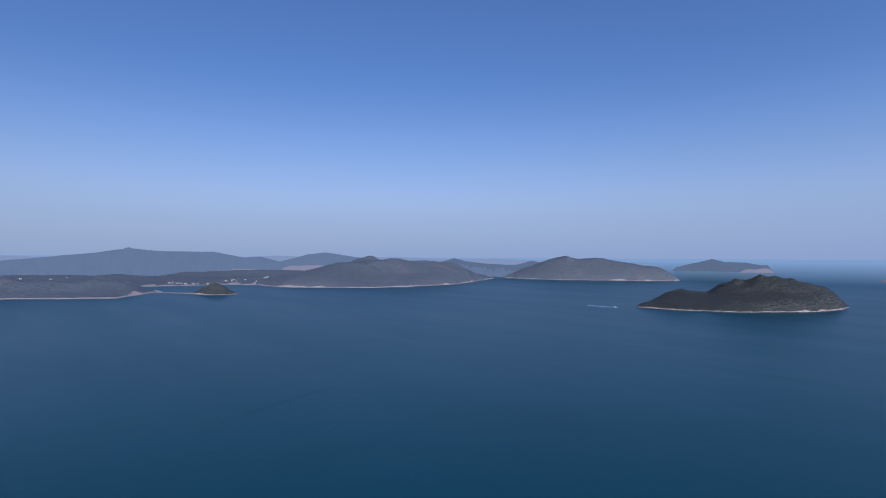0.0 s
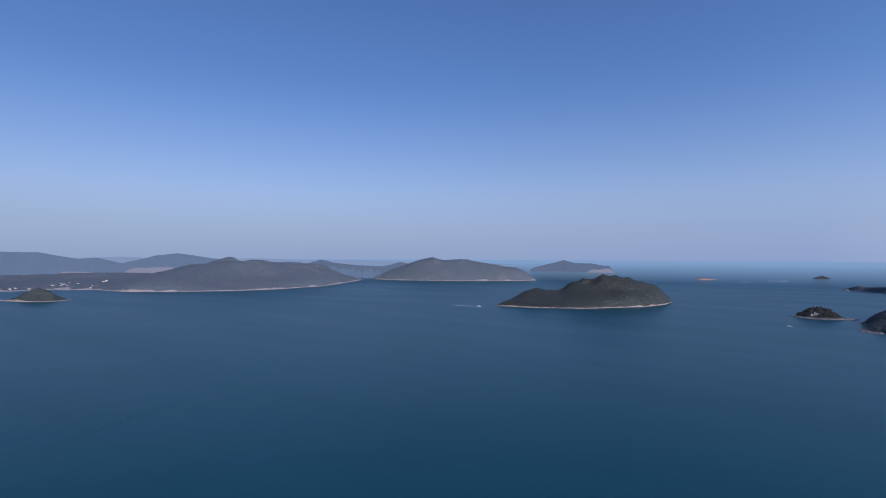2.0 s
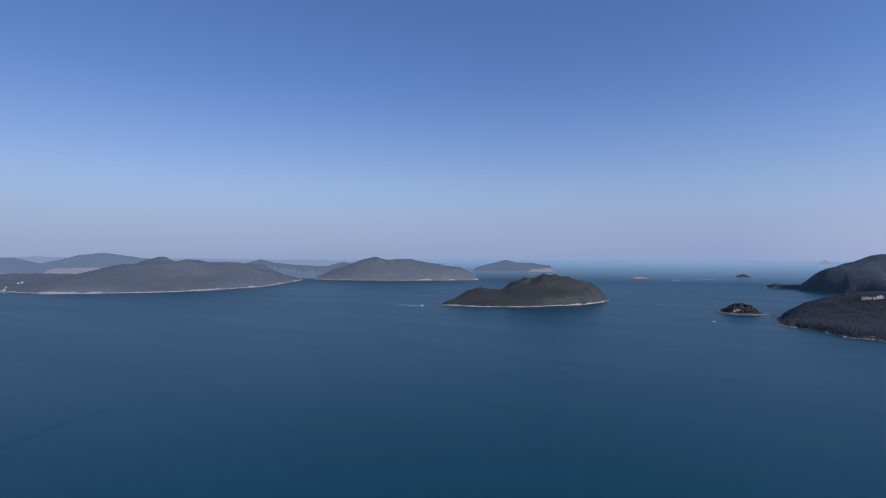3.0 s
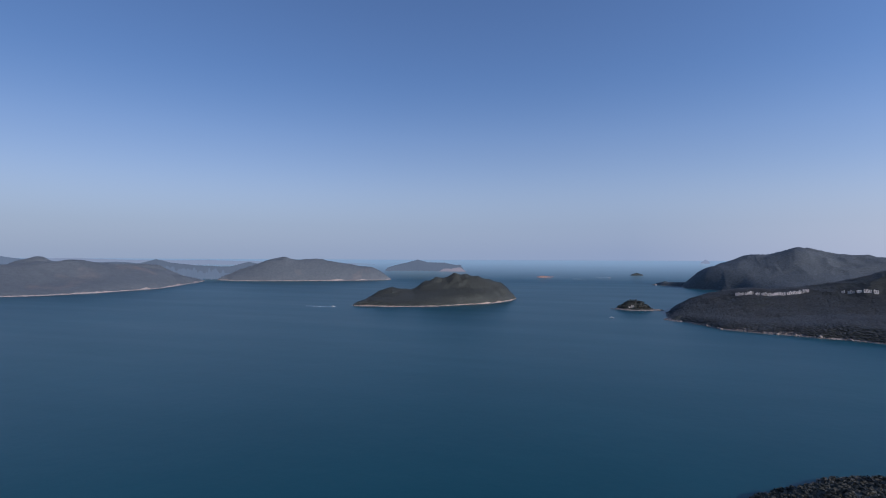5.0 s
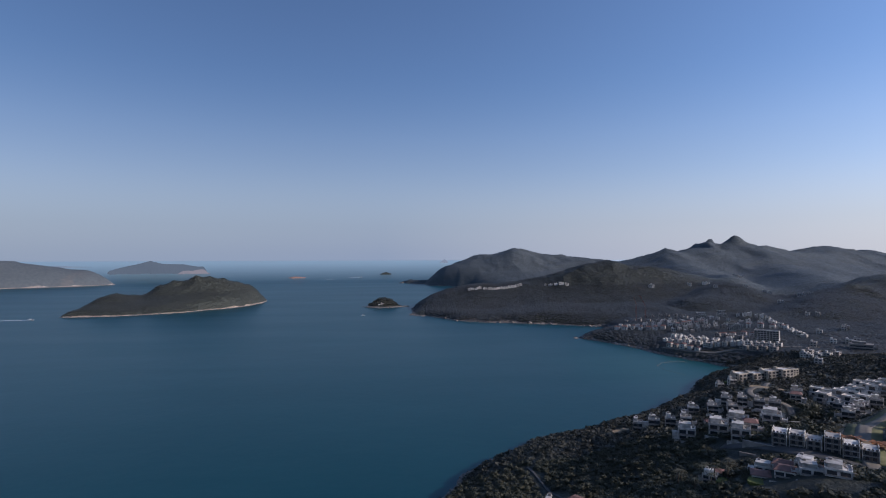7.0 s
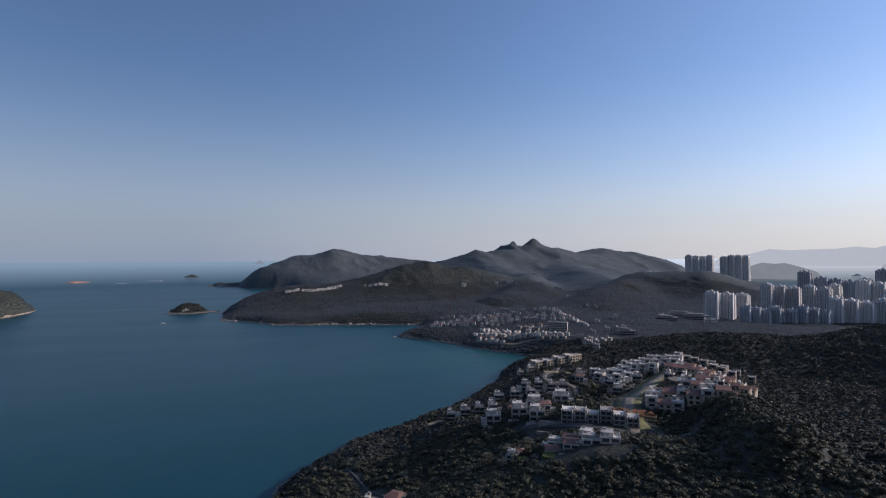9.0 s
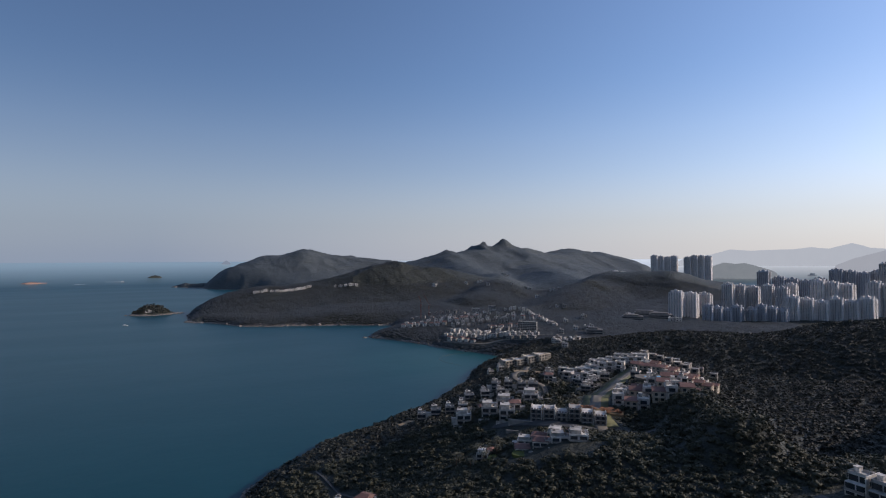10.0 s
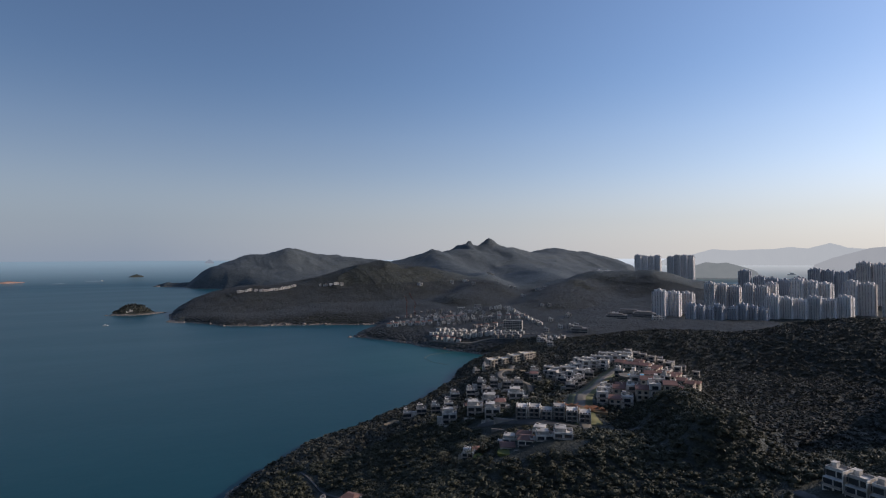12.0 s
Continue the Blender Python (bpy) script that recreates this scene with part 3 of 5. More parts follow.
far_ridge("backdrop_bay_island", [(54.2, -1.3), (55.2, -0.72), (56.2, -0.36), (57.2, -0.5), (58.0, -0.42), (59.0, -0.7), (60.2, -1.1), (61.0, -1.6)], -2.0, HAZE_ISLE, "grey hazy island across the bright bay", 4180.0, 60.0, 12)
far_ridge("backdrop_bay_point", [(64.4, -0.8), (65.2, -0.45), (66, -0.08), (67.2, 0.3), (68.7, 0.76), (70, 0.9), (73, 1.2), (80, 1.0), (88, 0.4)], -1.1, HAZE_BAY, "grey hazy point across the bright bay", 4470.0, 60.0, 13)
# ---- helpers for built things ----
def part(name, bm, material, parent, label=""):
    me = bpy.data.meshes.new(name)
    bm.to_mesh(me)
    bm.free()
    me.materials.append(material)
    ob = new(name, me)
    ob.parent = parent
    if label:
        ob["label"] = label
    return ob


def shared(name, me, parent, m):
    ob = new(name, me)
    ob.parent = parent
    ob.matrix_basis = m
    return ob


def box(bm, x0, x1, y0, y1, z0, z1):
    v = [bm.verts.new((x, y, z)) for z in (z0, z1) for x, y in ((x0, y0), (x1, y0), (x1, y1), (x0, y1))]
    for f in ((3, 2, 1, 0), (4, 5, 6, 7), (0, 1, 5, 4), (1, 2, 6, 5), (2, 3, 7, 6), (3, 0, 4, 7)):
        bm.faces.new([v[i] for i in f])


def boxes(*sizes):
    bm = bmesh.new()
    for s in sizes:
        box(bm, *s)
    return bm


def prism(bm, outline, z0, z1):
    a, b = [[bm.verts.new((x, y, z)) for x, y in outline] for z in (z0, z1)]
    n = len(outline)
    for i in range(n):
        bm.faces.new((a[i], a[(i + 1) % n], b[(i + 1) % n], b[i]))
    bm.faces.new(b)
    bm.faces.new(a[::-1])


def pitched(bm, x0, x1, y0, y1, z, rise, hip=0.0, thick=0.25):
    """A tiled roof, ridge along x, with eaves of some thickness; hip: how far the ridge stops short of the ends."""
    ym = (y0 + y1) / 2
    low = [bm.verts.new(c) for c in ((x0, y0, z - thick), (x1, y0, z - thick), (x1, y1, z - thick), (x0, y1, z - thick))]
    eav = [bm.verts.new(c) for c in ((x0, y0, z), (x1, y0, z), (x1, y1, z), (x0, y1, z))]
    r0, r1 = bm.verts.new((x0 + hip, ym, z + rise)), bm.verts.new((x1 - hip, ym, z + rise))
    bm.faces.new(low[::-1])
    for i in range(4):
        bm.faces.new((low[i], low[(i + 1) % 4], eav[(i + 1) % 4], eav[i]))
    bm.faces.new((eav[0], eav[1], r1, r0))
    bm.faces.new((eav[2], eav[3], r0, r1))
    bm.faces.new((eav[1], eav[2], r1))
    bm.faces.new((eav[3], eav[0], r0))


def mesh_of(name, bm, material):
    me = bpy.data.meshes.new(name)
    bm.to_mesh(me)
    bm.free()
    me.materials.append(material)
    return me


def window_frame(w, h, filled):
    """A window in a wall that faces -y, the middle of its foot at the origin: a moulded frame, with its pane where filled."""
    bm = bmesh.new()
    e = 0.11
    rim = [[bm.verts.new((x, y, z)) for x, z in ((-w / 2 - g, -g), (w / 2 + g, -g), (w / 2 + g, h + g), (-w / 2 - g, h + g))] for g, y in ((e, 0.03), (e, -0.12), (0, -0.12), (0, -0.02))]
    for a, b in zip(rim, rim[1:]):
        for i in range(4):
            bm.faces.new((a[i], a[(i + 1) % 4], b[(i + 1) % 4], b[i]))
    if filled:
        bm.faces.new(rim[-1]).material_index = 1
    return bm


def window_meshes(w, h):
    return mesh_of("window", window_frame(w, h, False), GREY), mesh_of("pane", boxes((-w / 2, w / 2, -0.05, 0.03, 0, h)), DARK)


SIZE = {"wide": (3.1, 1.75), "tall": (1.6, 1.8), "door": (3.4, 2.3), "slot": (0.8, 1.2)}
WIN, ROW_WIN = {}, {}
for kind, (w, h) in SIZE.items():
    WIN[kind] = window_meshes(w, h)
    ROW_WIN[kind] = mesh_of("window", window_frame(w, h, True), GREY)
    ROW_WIN[kind].materials.append(DARK)
PLAIN_WIN = mesh_of("window", boxes((-1.1, 1.1, -0.06, 0.03, 0, 1.4)), DARK)
FACE = {"front": 0, "right": 90, "back": 180, "left": -90}


def plain_window(parent, side, along, z, half_w, half_d):
    off = half_d if side in ("front", "back") else half_w
    shared("window", PLAIN_WIN, parent, pose(0, 0, 0, 0, 0, FACE[side]) @ pose(along, -off, z))


def window(parent, side, along, z, half_w, half_d, kind):
    """A window with its pane on one side of a box-shaped house centred on the origin."""
    off = half_d if side in ("front", "back") else half_w
    m = pose(0, 0, 0, 0, 0, FACE[side]) @ pose(along, -off, z)
    fr, pane = WIN[kind]
    if "terrace" in parent["group"]:  # row houses: frame and pane in one mesh
        shared("window", ROW_WIN[kind], parent, m)
        return
    w = shared("window", fr, parent, m)
    shared("pane", pane, w, Matrix())


def root(name, label, category, group):
    return tagged(new(name), label, category, group)


STOREY = 2.9


def flat_house(label, w, d, n, wall, windows="wide", balcony=True, hood=True, group="village houses", sides=True, fins=False, name="house", roof_mat=None, terrace=False):
    """A flat-roofed house: storeys, parapet, balconies with rails, a stair hood and a tank on the roof."""
    h = root(name, label, "house", group)
    W, D, H = w / 2, d / 2, n * STOREY
    back = D - (2.6 if terrace else 0)
    part("wall", boxes((-W, W, -D, D, -6, H - (STOREY if terrace else 0)), (-W, W, -D + (2.6 if terrace else 0), D, H - STOREY - 0.01, H)) if terrace else boxes((-W, W, -D, D, -6, H)), wall, h)
    top = -D + (2.6 if terrace else 0)
    part("roof", boxes((-W + 0.2, W - 0.2, top + 0.2, D - 0.2, H, H + 0.12)), roof_mat or ROOFING, h, "weathered flat roof")
    part("parapet", boxes((-W - 0.05, W + 0.05, top - 0.05, top + 0.2, H + 0.0, H + 1.0), (-W - 0.05, W + 0.05, D - 0.2, D + 0.05, H, H + 1.0),
                          (-W - 0.05, -W + 0.2, top + 0.2, D - 0.2, H, H + 1.0), (W - 0.2, W + 0.05, top + 0.2, D - 0.2, H, H + 1.0)), wall, h)
    if hood:
        part("stair_hood", boxes((-W + 0.6, -W + 2.6, D - 3.2, D - 0.5, H + 0.1, H + 2.1), (-W + 0.45, -W + 2.75, D - 3.4, D - 0.35, H + 2.1, H + 2.25)), wall, h)
        part("water_tank", boxes((W - 2.2, W - 0.8, D - 2.2, D - 0.9, H + 0.1, H + 1.4), (W - 1.7, W - 1.3, D - 1.7, D - 1.4, H + 1.4, H + 1.55)), GREY, h)
    count = max(1, int(w // 4))
    for k in range(n):
        z = k * STOREY + 0.9
        for i in range(count):
            x = (i + 0.5) * w / count - W
            if terrace and k == n - 1:
                window(h, "front", x, z - 0.6, W, D - 2.6, "door")
            else:
                window(h, "front", x, z - (0.6 if balcony and k else 0), W, D, "door" if balcony and k else windows)
        if sides:
            for y in (-d * 0.22,):
                window(h, "right", y, z, W, D, "tall")
                window(h, "left", -y, z, W, D, "tall")
    if balcony:
        for k in range(1, n):
            if terrace and k == n - 1:
                continue
            b = part("balcony", boxes((-W * 0.86, W * 0.86, -D - 1.5, -D + 0.003, k * STOREY - 0.2, k * STOREY)), wall, h)
            z = k * STOREY
            part("railing", boxes((-W * 0.86, W * 0.86, -D - 1.5, -D - 1.42, z, z + 1.0), (-W * 0.86, -W * 0.86 + 0.08, -D - 1.42, -D - 0.01, z, z + 1.0), (W * 0.86 - 0.08, W * 0.86, -D - 1.42, -D - 0.01, z, z + 1.0)),
                 GREY, b)
    if fins:
        part("party_wall", boxes((W - 0.15, W + 0.2, -D - 1.2, D + 0.3, -4, H + 1.6)), wall, h)
    return h


def tiled_house(label, w, d, n, wall, tile, rise=2.2, hip=2.5, balcony=True, group="village houses", name="house"):
    """A house under a hipped or gabled tile roof with wide eaves."""
    h = root(name, label, "house", group)
    W, D, H = w / 2, d / 2, n * STOREY
    part("wall", boxes((-W, W, -D, D, -6, H)), wall, h)
    bm = bmesh.new()
    pitched(bm, -W - 0.6, W + 0.6, -D - 0.6, D + 0.6, H + 0.3, rise, hip)
    r = part("roof", bm, tile, h, "clay tile roof")
    part("chimney", boxes((W * 0.4, W * 0.4 + 0.8, 0.8, 1.6, H + 0.8, H + rise + 0.8)), wall, r)
    count = max(2, int(w // 3.6))
    for k in range(n):
        z = k * STOREY + 0.9
        for i in range(count):
            window(h, "front", (i + 0.5) * w / count - W, z - (0.6 if balcony and k else 0), W, D, "tall" if not (balcony and k) or w < 8 else "door")
        for y in (-d * 0.22,):
            window(h, "right", y, z, W, D, "tall")
            window(h, "left", -y, z, W, D, "tall")
    if balcony:
        for k in range(1, n):
            z = k * STOREY
            b = part("balcony", boxes((-W * 0.9, W * 0.9, -D - 1.6, -D + 0.003, z - 0.2, z)), wall, h)
            part("railing", boxes((-W * 0.9, W * 0.9, -D - 1.6, -D - 1.52, z, z + 0.95)), wall, b)
    return h


def shell_house(label, w, d, n, wall, group):
    """A narrow unfinished terrace house: dark arched openings, white fin walls at both ends, broken parapet."""
    h = root("house", label, "house", group)
    W, D, H = w / 2, d / 2, n * STOREY
    part("wall", boxes((-W, W, -D, D, -6, H)), wall, h)
    part("roof", boxes((-W + 0.2, W - 0.2, -D + 0.2, D - 0.2, H, H + 0.12)), ROOFING, h, "weathered flat roof")
    for s in (-1, 1):
        bm = bmesh.new()
        x0, x1 = sorted((s * W, s * (W + 0.28)))
        prism(bm, [(x0, -D - 0.7), (x1, -D - 0.7), (x1, D + 0.3), (x0, D + 0.3)], -4, H + 0.6)
        box(bm, x0, x1, -D * 0.5, D * 0.5, H + 0.6, H + 1.5)
        part("fin_wall", bm, WHITE, h, "pale fin wall")
    for k in range(4):
        x = -W + (k + 0.5) * w / 4
        part("merlon", boxes((x - w * 0.08, x + w * 0.08, -D - 0.02, -D + 0.3, H, H + 0.9)), wall, h)
    for k in range(n):
        for i in (-1, 1):
            window(h, "front", i * w * 0.24, k * STOREY + 0.5, W, D, "tall")
        part("ledge", boxes((-W, W, -D - 0.35, -D - 0.003, (k + 1) * STOREY - 0.2, (k + 1) * STOREY)), WHITE, h)
    return h


def small_house(label, w, d, n, wall, group, roof=None):
    """A plain house seen from afar: walls, roof slab with hood, a window band on each storey and side."""
    h = root("house", label, "house", group)
    W, D, H = w / 2, d / 2, n * STOREY
    part("wall", boxes((-W, W, -D, D, -7, H), (-W, W, -D, -D + 0.2, H, H + 0.8), (W - 0.2, W, -D + 0.2, D, H, H + 0.8)), wall, h)
    if roof:
        bm = bmesh.new()
        pitched(bm, -W - 0.4, W + 0.4, -D - 0.4, D + 0.4, H + 1.0, 1.8, 1.5)
        part("roof", bm, roof, h, "clay tile roof")
    else:
        part("roof", boxes((-W + 0.25, W - 0.25, -D + 0.25, D - 0.05, H, H + 0.15)), ROOFING, h, "weathered flat roof")
        part("stair_hood", boxes((-W + 0.6, -W + 3.2, D - 3.4, D - 0.4, H + 0.15, H + 2.4)), wall, h)
    for k in range(n):
        for i in (-1, 1):
            plain_window(h, "front", i * w * 0.23, k * STOREY + 0.8, W, D)
        plain_window(h, "right", 0, k * STOREY + 0.8, W, D)
    return h


def again(proto, m):
    """A copy of a thing at the pose m, whatever size the first one has."""
    return copy_thing(proto, m @ Matrix.Diagonal((*proto.scale, 1)).inverted())


class Street:
    """Places copies of a prototype house on the ground; the first placing uses the prototype itself."""
    def __init__(self, proto, half):
        self.proto, self.half, self.used = proto, half, False

    def put(self, x, y, facing, scale=1.0, sink=0.0, tall=None):
        z = float(main.height(x, y)) - sink
        m = pose(x, y, z, 0, 0, 180 - facing) @ Matrix.Diagonal((scale, scale, tall or scale, 1))
        taken.append((x, y, self.half * scale))
        if not self.used:
            self.used = True
            self.proto.matrix_basis = m
            return self.proto
        return again(self.proto, m)

    def row(self, a, b, n, facing=None, jitter=0.0, level=0.0):
        """n houses from a to b, all facing the open side to the right of the way, or a given bearing."""
        f = facing if facing is not None else math.degrees(math.atan2(b[0] - a[0], b[1] - a[1])) + 90
        for i in range(n):
            u = i / max(1, n - 1)
            j = rng.uniform(-jitter, jitter, 3)
            s, tall = (rng.uniform(0.7, 1.05), rng.uniform(0.6, 1.05)) if jitter > 1.4 else (1 + 0.03 * j[2], rng.uniform(0.88, 1.08))
            turn = rng.choice((0, 0, 90, 180)) if jitter > 1.4 else 0
            self.put(a[0] + (b[0] - a[0]) * u + j[0], a[1] + (b[1] - a[1]) * u + j[1], f + j[2] * 3 + turn, s, 0.0, tall)


def compound_house(label, seed, wall, group, tile=None, size=1.0):
    """A villa put together from several blocks: main body, lower wing, set-back top floor, terraces, pergola and roof clutter."""
    r = np.random.RandomState(seed)
    h = root("house", label, "house", group)
    W, D = size * r.uniform(4.2, 5.2), size * r.uniform(4.0, 5.0)
    n = 2
    H = n * STOREY
    side = 1 if r.rand() < 0.5 else -1
    part("wall", boxes((-W, W, -D, D, -6, H)), wall, h)
    part("roof", boxes((-W + 0.25, W - 0.25, -D + 0.25, D - 0.25, H, H + 0.12)), ROOFING, h, "weathered flat roof")
    part("parapet", boxes((-W - 0.05, W + 0.05, -D - 0.05, -D + 0.2, H, H + 0.9), (-W - 0.05, W + 0.05, D - 0.2, D + 0.05, H, H + 0.9),
                          (-W - 0.05, -W + 0.2, -D + 0.2, D - 0.2, H, H + 0.9), (W - 0.2, W + 0.05, -D + 0.2, D - 0.2, H, H + 0.9)), wall, h)
    # lower wing with its own terrace
    x0, x1 = sorted((side * W, side * (W + r.uniform(2.5, 4.0))))
    wd = D * r.uniform(0.55, 0.9)
    part("wing", boxes((x0 + 0.003, x1, -wd, wd, -6, STOREY), (x0 + 0.003, x1, -wd, -wd + 0.15, STOREY, STOREY + 0.9), (x1 - 0.15 if side > 0 else x0, x1 if side > 0 else x0 + 0.15, -wd + 0.15, wd, STOREY, STOREY + 0.9)), wall, h)
    # set-back top floor
    t0, t1 = -W + 0.8, W - r.uniform(2.0, 3.6)
    if tile:
        bm = bmesh.new()
        pitched(bm, -W - 0.5, W + 0.5, -D - 0.5, D + 0.5, H + 1.2, 1.7, 2.2)
        part("tile_roof", bm, tile, h, "clay tile roof")
    else:
        part("top_floor", boxes((t0, t1, -D + r.uniform(2.2, 3.4), D - 0.4, H + 0.1, H + 2.7), (t0 - 0.3, t1 + 0.3, -D + 2.0, D - 0.2, H + 2.7, H + 2.9)), wall, h)
        part("water_tank", boxes((t0 + 0.6, t0 + 2.0, D - 2.4, D - 1.0, H + 2.9, H + 4.0)), GREY, h)
        for k in range(2):
            ax = r.uniform(t1 + 0.5, W - 1.4)
            part("air_conditioner", boxes((ax, ax + 0.9, k * 1.6 + 0.2, k * 1.6 + 0.7, H + 0.12, H + 0.9)), GREY, h)
        p0 = W - 1.9
        part("pergola", boxes(*[(p0, p0 + 1.6, -D + 0.5 + k * 0.6, -D + 0.62 + k * 0.6, H + 2.2, H + 2.34) for k in range(4)],
                              (p0, p0 + 0.12, -D + 0.5, -D + 0.62, H + 0.1, H + 2.2), (p0 + 1.48, p0 + 1.6, -D + 0.5, -D + 0.62, H + 0.1, H + 2.2)), GREY, h)
    for k in range(n):
        z = k * STOREY
        for i in (-1, 1):
            window(h, "front", i * W * 0.48, z + (0.3 if k else 0.5), W, D, "door" if k or r.rand() < 0.5 else "wide")
        for y in (-D * 0.45, D * 0.4):
            window(h, "right", y, z + 0.9, W if side < 0 or k else W + 0.0, D, "tall")
        window(h, "left", 0, z + 0.9, W, D, "tall")
    b = part("balcony", boxes((-W * 0.95, W * 0.95, -D - 1.7, -D + 0.003, STOREY - 0.22, STOREY)), wall, h)
    part("railing", boxes((-W * 0.95, W * 0.95, -D - 1.7, -D - 1.62, STOREY, STOREY + 0.95)), GREY, b)
    part("garden_wall", boxes((-W - 2, W + 2, -D - 4.2, -D - 3.9, -6, 0.6)), wall, h)
    return h


class Mixed:
    """Several prototypes used in turn."""
    def __init__(self, *streets):
        self.streets, self.i = streets, 0

    def put(self, *a, **k):
        self.i += 1
        return self.streets[self.i % len(self.streets)].put(*a, **k)

    row = Street.row


rng = np.random.RandomState(3)
taken = []  # ground kept free of trees: x, y, radius

# ---- the near village ----
VILLA = "white villa of stepped blocks with terraces on a wooded slope"
villa = Mixed(*[Street(compound_house(VILLA, k, WHITE, "white villas"), 5.0) for k in (1, 2, 3, 4)])
small_villa = Mixed(*[Street(compound_house("small white villa with terraces among trees", k, WHITE, "white villas", size=0.72), 3.5) for k in (11, 12, 13)])
tiled_villa = Street(compound_house("white villa with a low brown tile roof on a wooded slope", 7, WHITE, "white villas", TILE), 6.0)
stepped = Mixed(Street(flat_house("white terraced house with stepped roof terraces", 7.9, 11, 3, WHITE, hood=False, terrace=True, group="white terraces"), 4.8),
                Street(flat_house("white terraced house with a deep roof terrace", 7.9, 10, 3, WHITE, hood=False, terrace=True, group="white terraces"), 4.8))
tiled = Street(tiled_house("white house with a brown tile roof and deep balconies", 10.6, 10, 2, WHITE, TILE, 1.8, group="tiled houses"), 6.0)
pinkish = Mixed(Street(tiled_house("pale terrace house with a faded red tile roof", 6.8, 10, 2, CREAM, TILE, 1.6, 0.01, group="red-roofed terraces"), 4.8),
                Street(flat_house("white terrace house with a roof terrace among red roofs", 6.6, 10, 2, WHITE, terrace=False, group="red-roofed terraces"), 4.8))
brown_row = Street(flat_house("weathered brownish terrace house under dark trees", 6.4, 9, 2, GREY, group="brown terraces", hood=False), 4.6)
red_row = Street(tiled_house("pale row house with a red tile roof", 7.0, 10, 2, CREAM, TILE, 1.6, 0.01, group="red-roofed terraces"), 4.8)
shell = Street(shell_house("weathered grey terrace house with dark empty windows", 5.6, 10, 3, SHELL, "grey terrace"), 4.5)
flats = Street(flat_house("cream three-storey apartment block above the cove", 15, 11, 3, CREAM, "wide", True, True, "cream apartment blocks", name="apartment_block"), 9)

# joined houses below the grey terrace
for k in range(4):
    (villa if k > 1 else tiled_villa).put(150 + 6.0 * k, 200 - 5.8 * k, 214 + 7 * (k % 2), 0.76 + 0.04 * k, 2.2 - 0.5 * (k % 2), 0.52 + 0.04 * k)
for k in range(4):
    (tiled if k % 2 else villa).put(157 + 5.2 * k, 207 - 5.0 * k, 222 + 4 * k, 0.68 + 0.05 * (k % 3), 1.7, 0.55 + 0.06 * (k % 3))
villa.put(139, 216, 225, 0.6)
tiled_villa.put(146, 222, 220, 0.55)
taken += [(144, 194, 6), (149, 188, 7), (155, 182, 7), (161, 176, 7), (166, 172, 5)]  # gardens
# grey terrace on its retaining wall
for k in range(6):
    shell.put(192 + 4.7 * k + 1.2 * (k % 2), 242 - 5.0 * k + 1.2 * (k % 2), 223, 1.0, 1.2 + 0.8 * (k % 3), 0.82)
# villa with a pale roof and its neighbours
villa.put(187, 264, 215, 0.95)
tiled_villa.put(197, 270, 215, 0.8)
villa.row((200, 284), (214, 276), 2, 220, 0.8)
villa.row((172, 288), (184, 279), 2, 212, 0.8)
# houses along the crest over the shore
small_villa.row((176, 354), (200, 336), 4, 205, 1.0)
tiled_villa.put(213, 331, 200, 0.7)
small_villa.row((220, 362), (242, 350), 3, 205, 1.0)
small_villa.row((248, 364), (270, 345), 4, 215, 1.2)
small_villa.row((230, 328), (248, 314), 3, 215, 1.0)
small_villa.row((216, 306), (228, 298), 2, 215, 0.8)
tiled_villa.put(296, 357, 220, 0.8)
small_villa.put(304, 366, 220)
flats.row((366, 516), (410, 511), 4, 168)
flats.put(426, 520, 168, 0.75)
small_villa.row((342, 514), (354, 512), 2, 190)
# white terraces stepping up the hill
stepped.row((338, 387), (352, 369), 4, 236, 0.4)
stepped.row((355, 376), (372, 350), 5, 240, 0.4)
stepped.row((374, 390), (403, 354), 7, 238, 0.4)
stepped.row((391, 402), (421, 366), 7, 238, 0.4)
stepped.row((328, 370), (343, 350), 4, 240, 0.5)
small_villa.row((294, 310), (320, 328), 4, 225, 1.0)
small_villa.row((316, 342), (330, 328), 3, 228, 0.8)
# red-roofed terraces round the pool
pinkish.row((246, 233), (272, 206), 6, 226, 0.8)
pinkish.row((262, 247), (292, 217), 6, 230, 0.9)
pinkish.row((278, 258), (296, 240), 4, 228, 0.8)
red_row.row((382, 340), (402, 284), 9, 248, 0.3)
pinkish.row((398, 342), (418, 290), 8, 248, 0.4)
small_villa.row((328, 292), (350, 268), 4, 240, 0.8)
brown_row.row((444, 386), (463, 340), 7, 240, 1.2)
brown_row.row((476, 372), (493, 342), 4, 240, 1.2)
# the house at the foot of the near wood, and the white row on the slope
tiled_villa.put(90, 243, 235, 0.85, 1.0)
small_villa.put(79, 247, 210)
white_row = Street(flat_house("white terrace house with roof stairs beside dark woods", 8.0, 9, 3, WHITE, "wide", True, True, "white hillside row", fins=True, terrace=True), 5.5)
for k in range(5):
    white_row.put(198.4 - 2.5 * k, 87.2 - 7.4 * k, 272, 0.79, 1.6 + 0.6 * k)
taken += [(192, 92, 6), (187, 82, 7), (184, 72, 7), (181, 62, 7)]  # terrace in front of the row

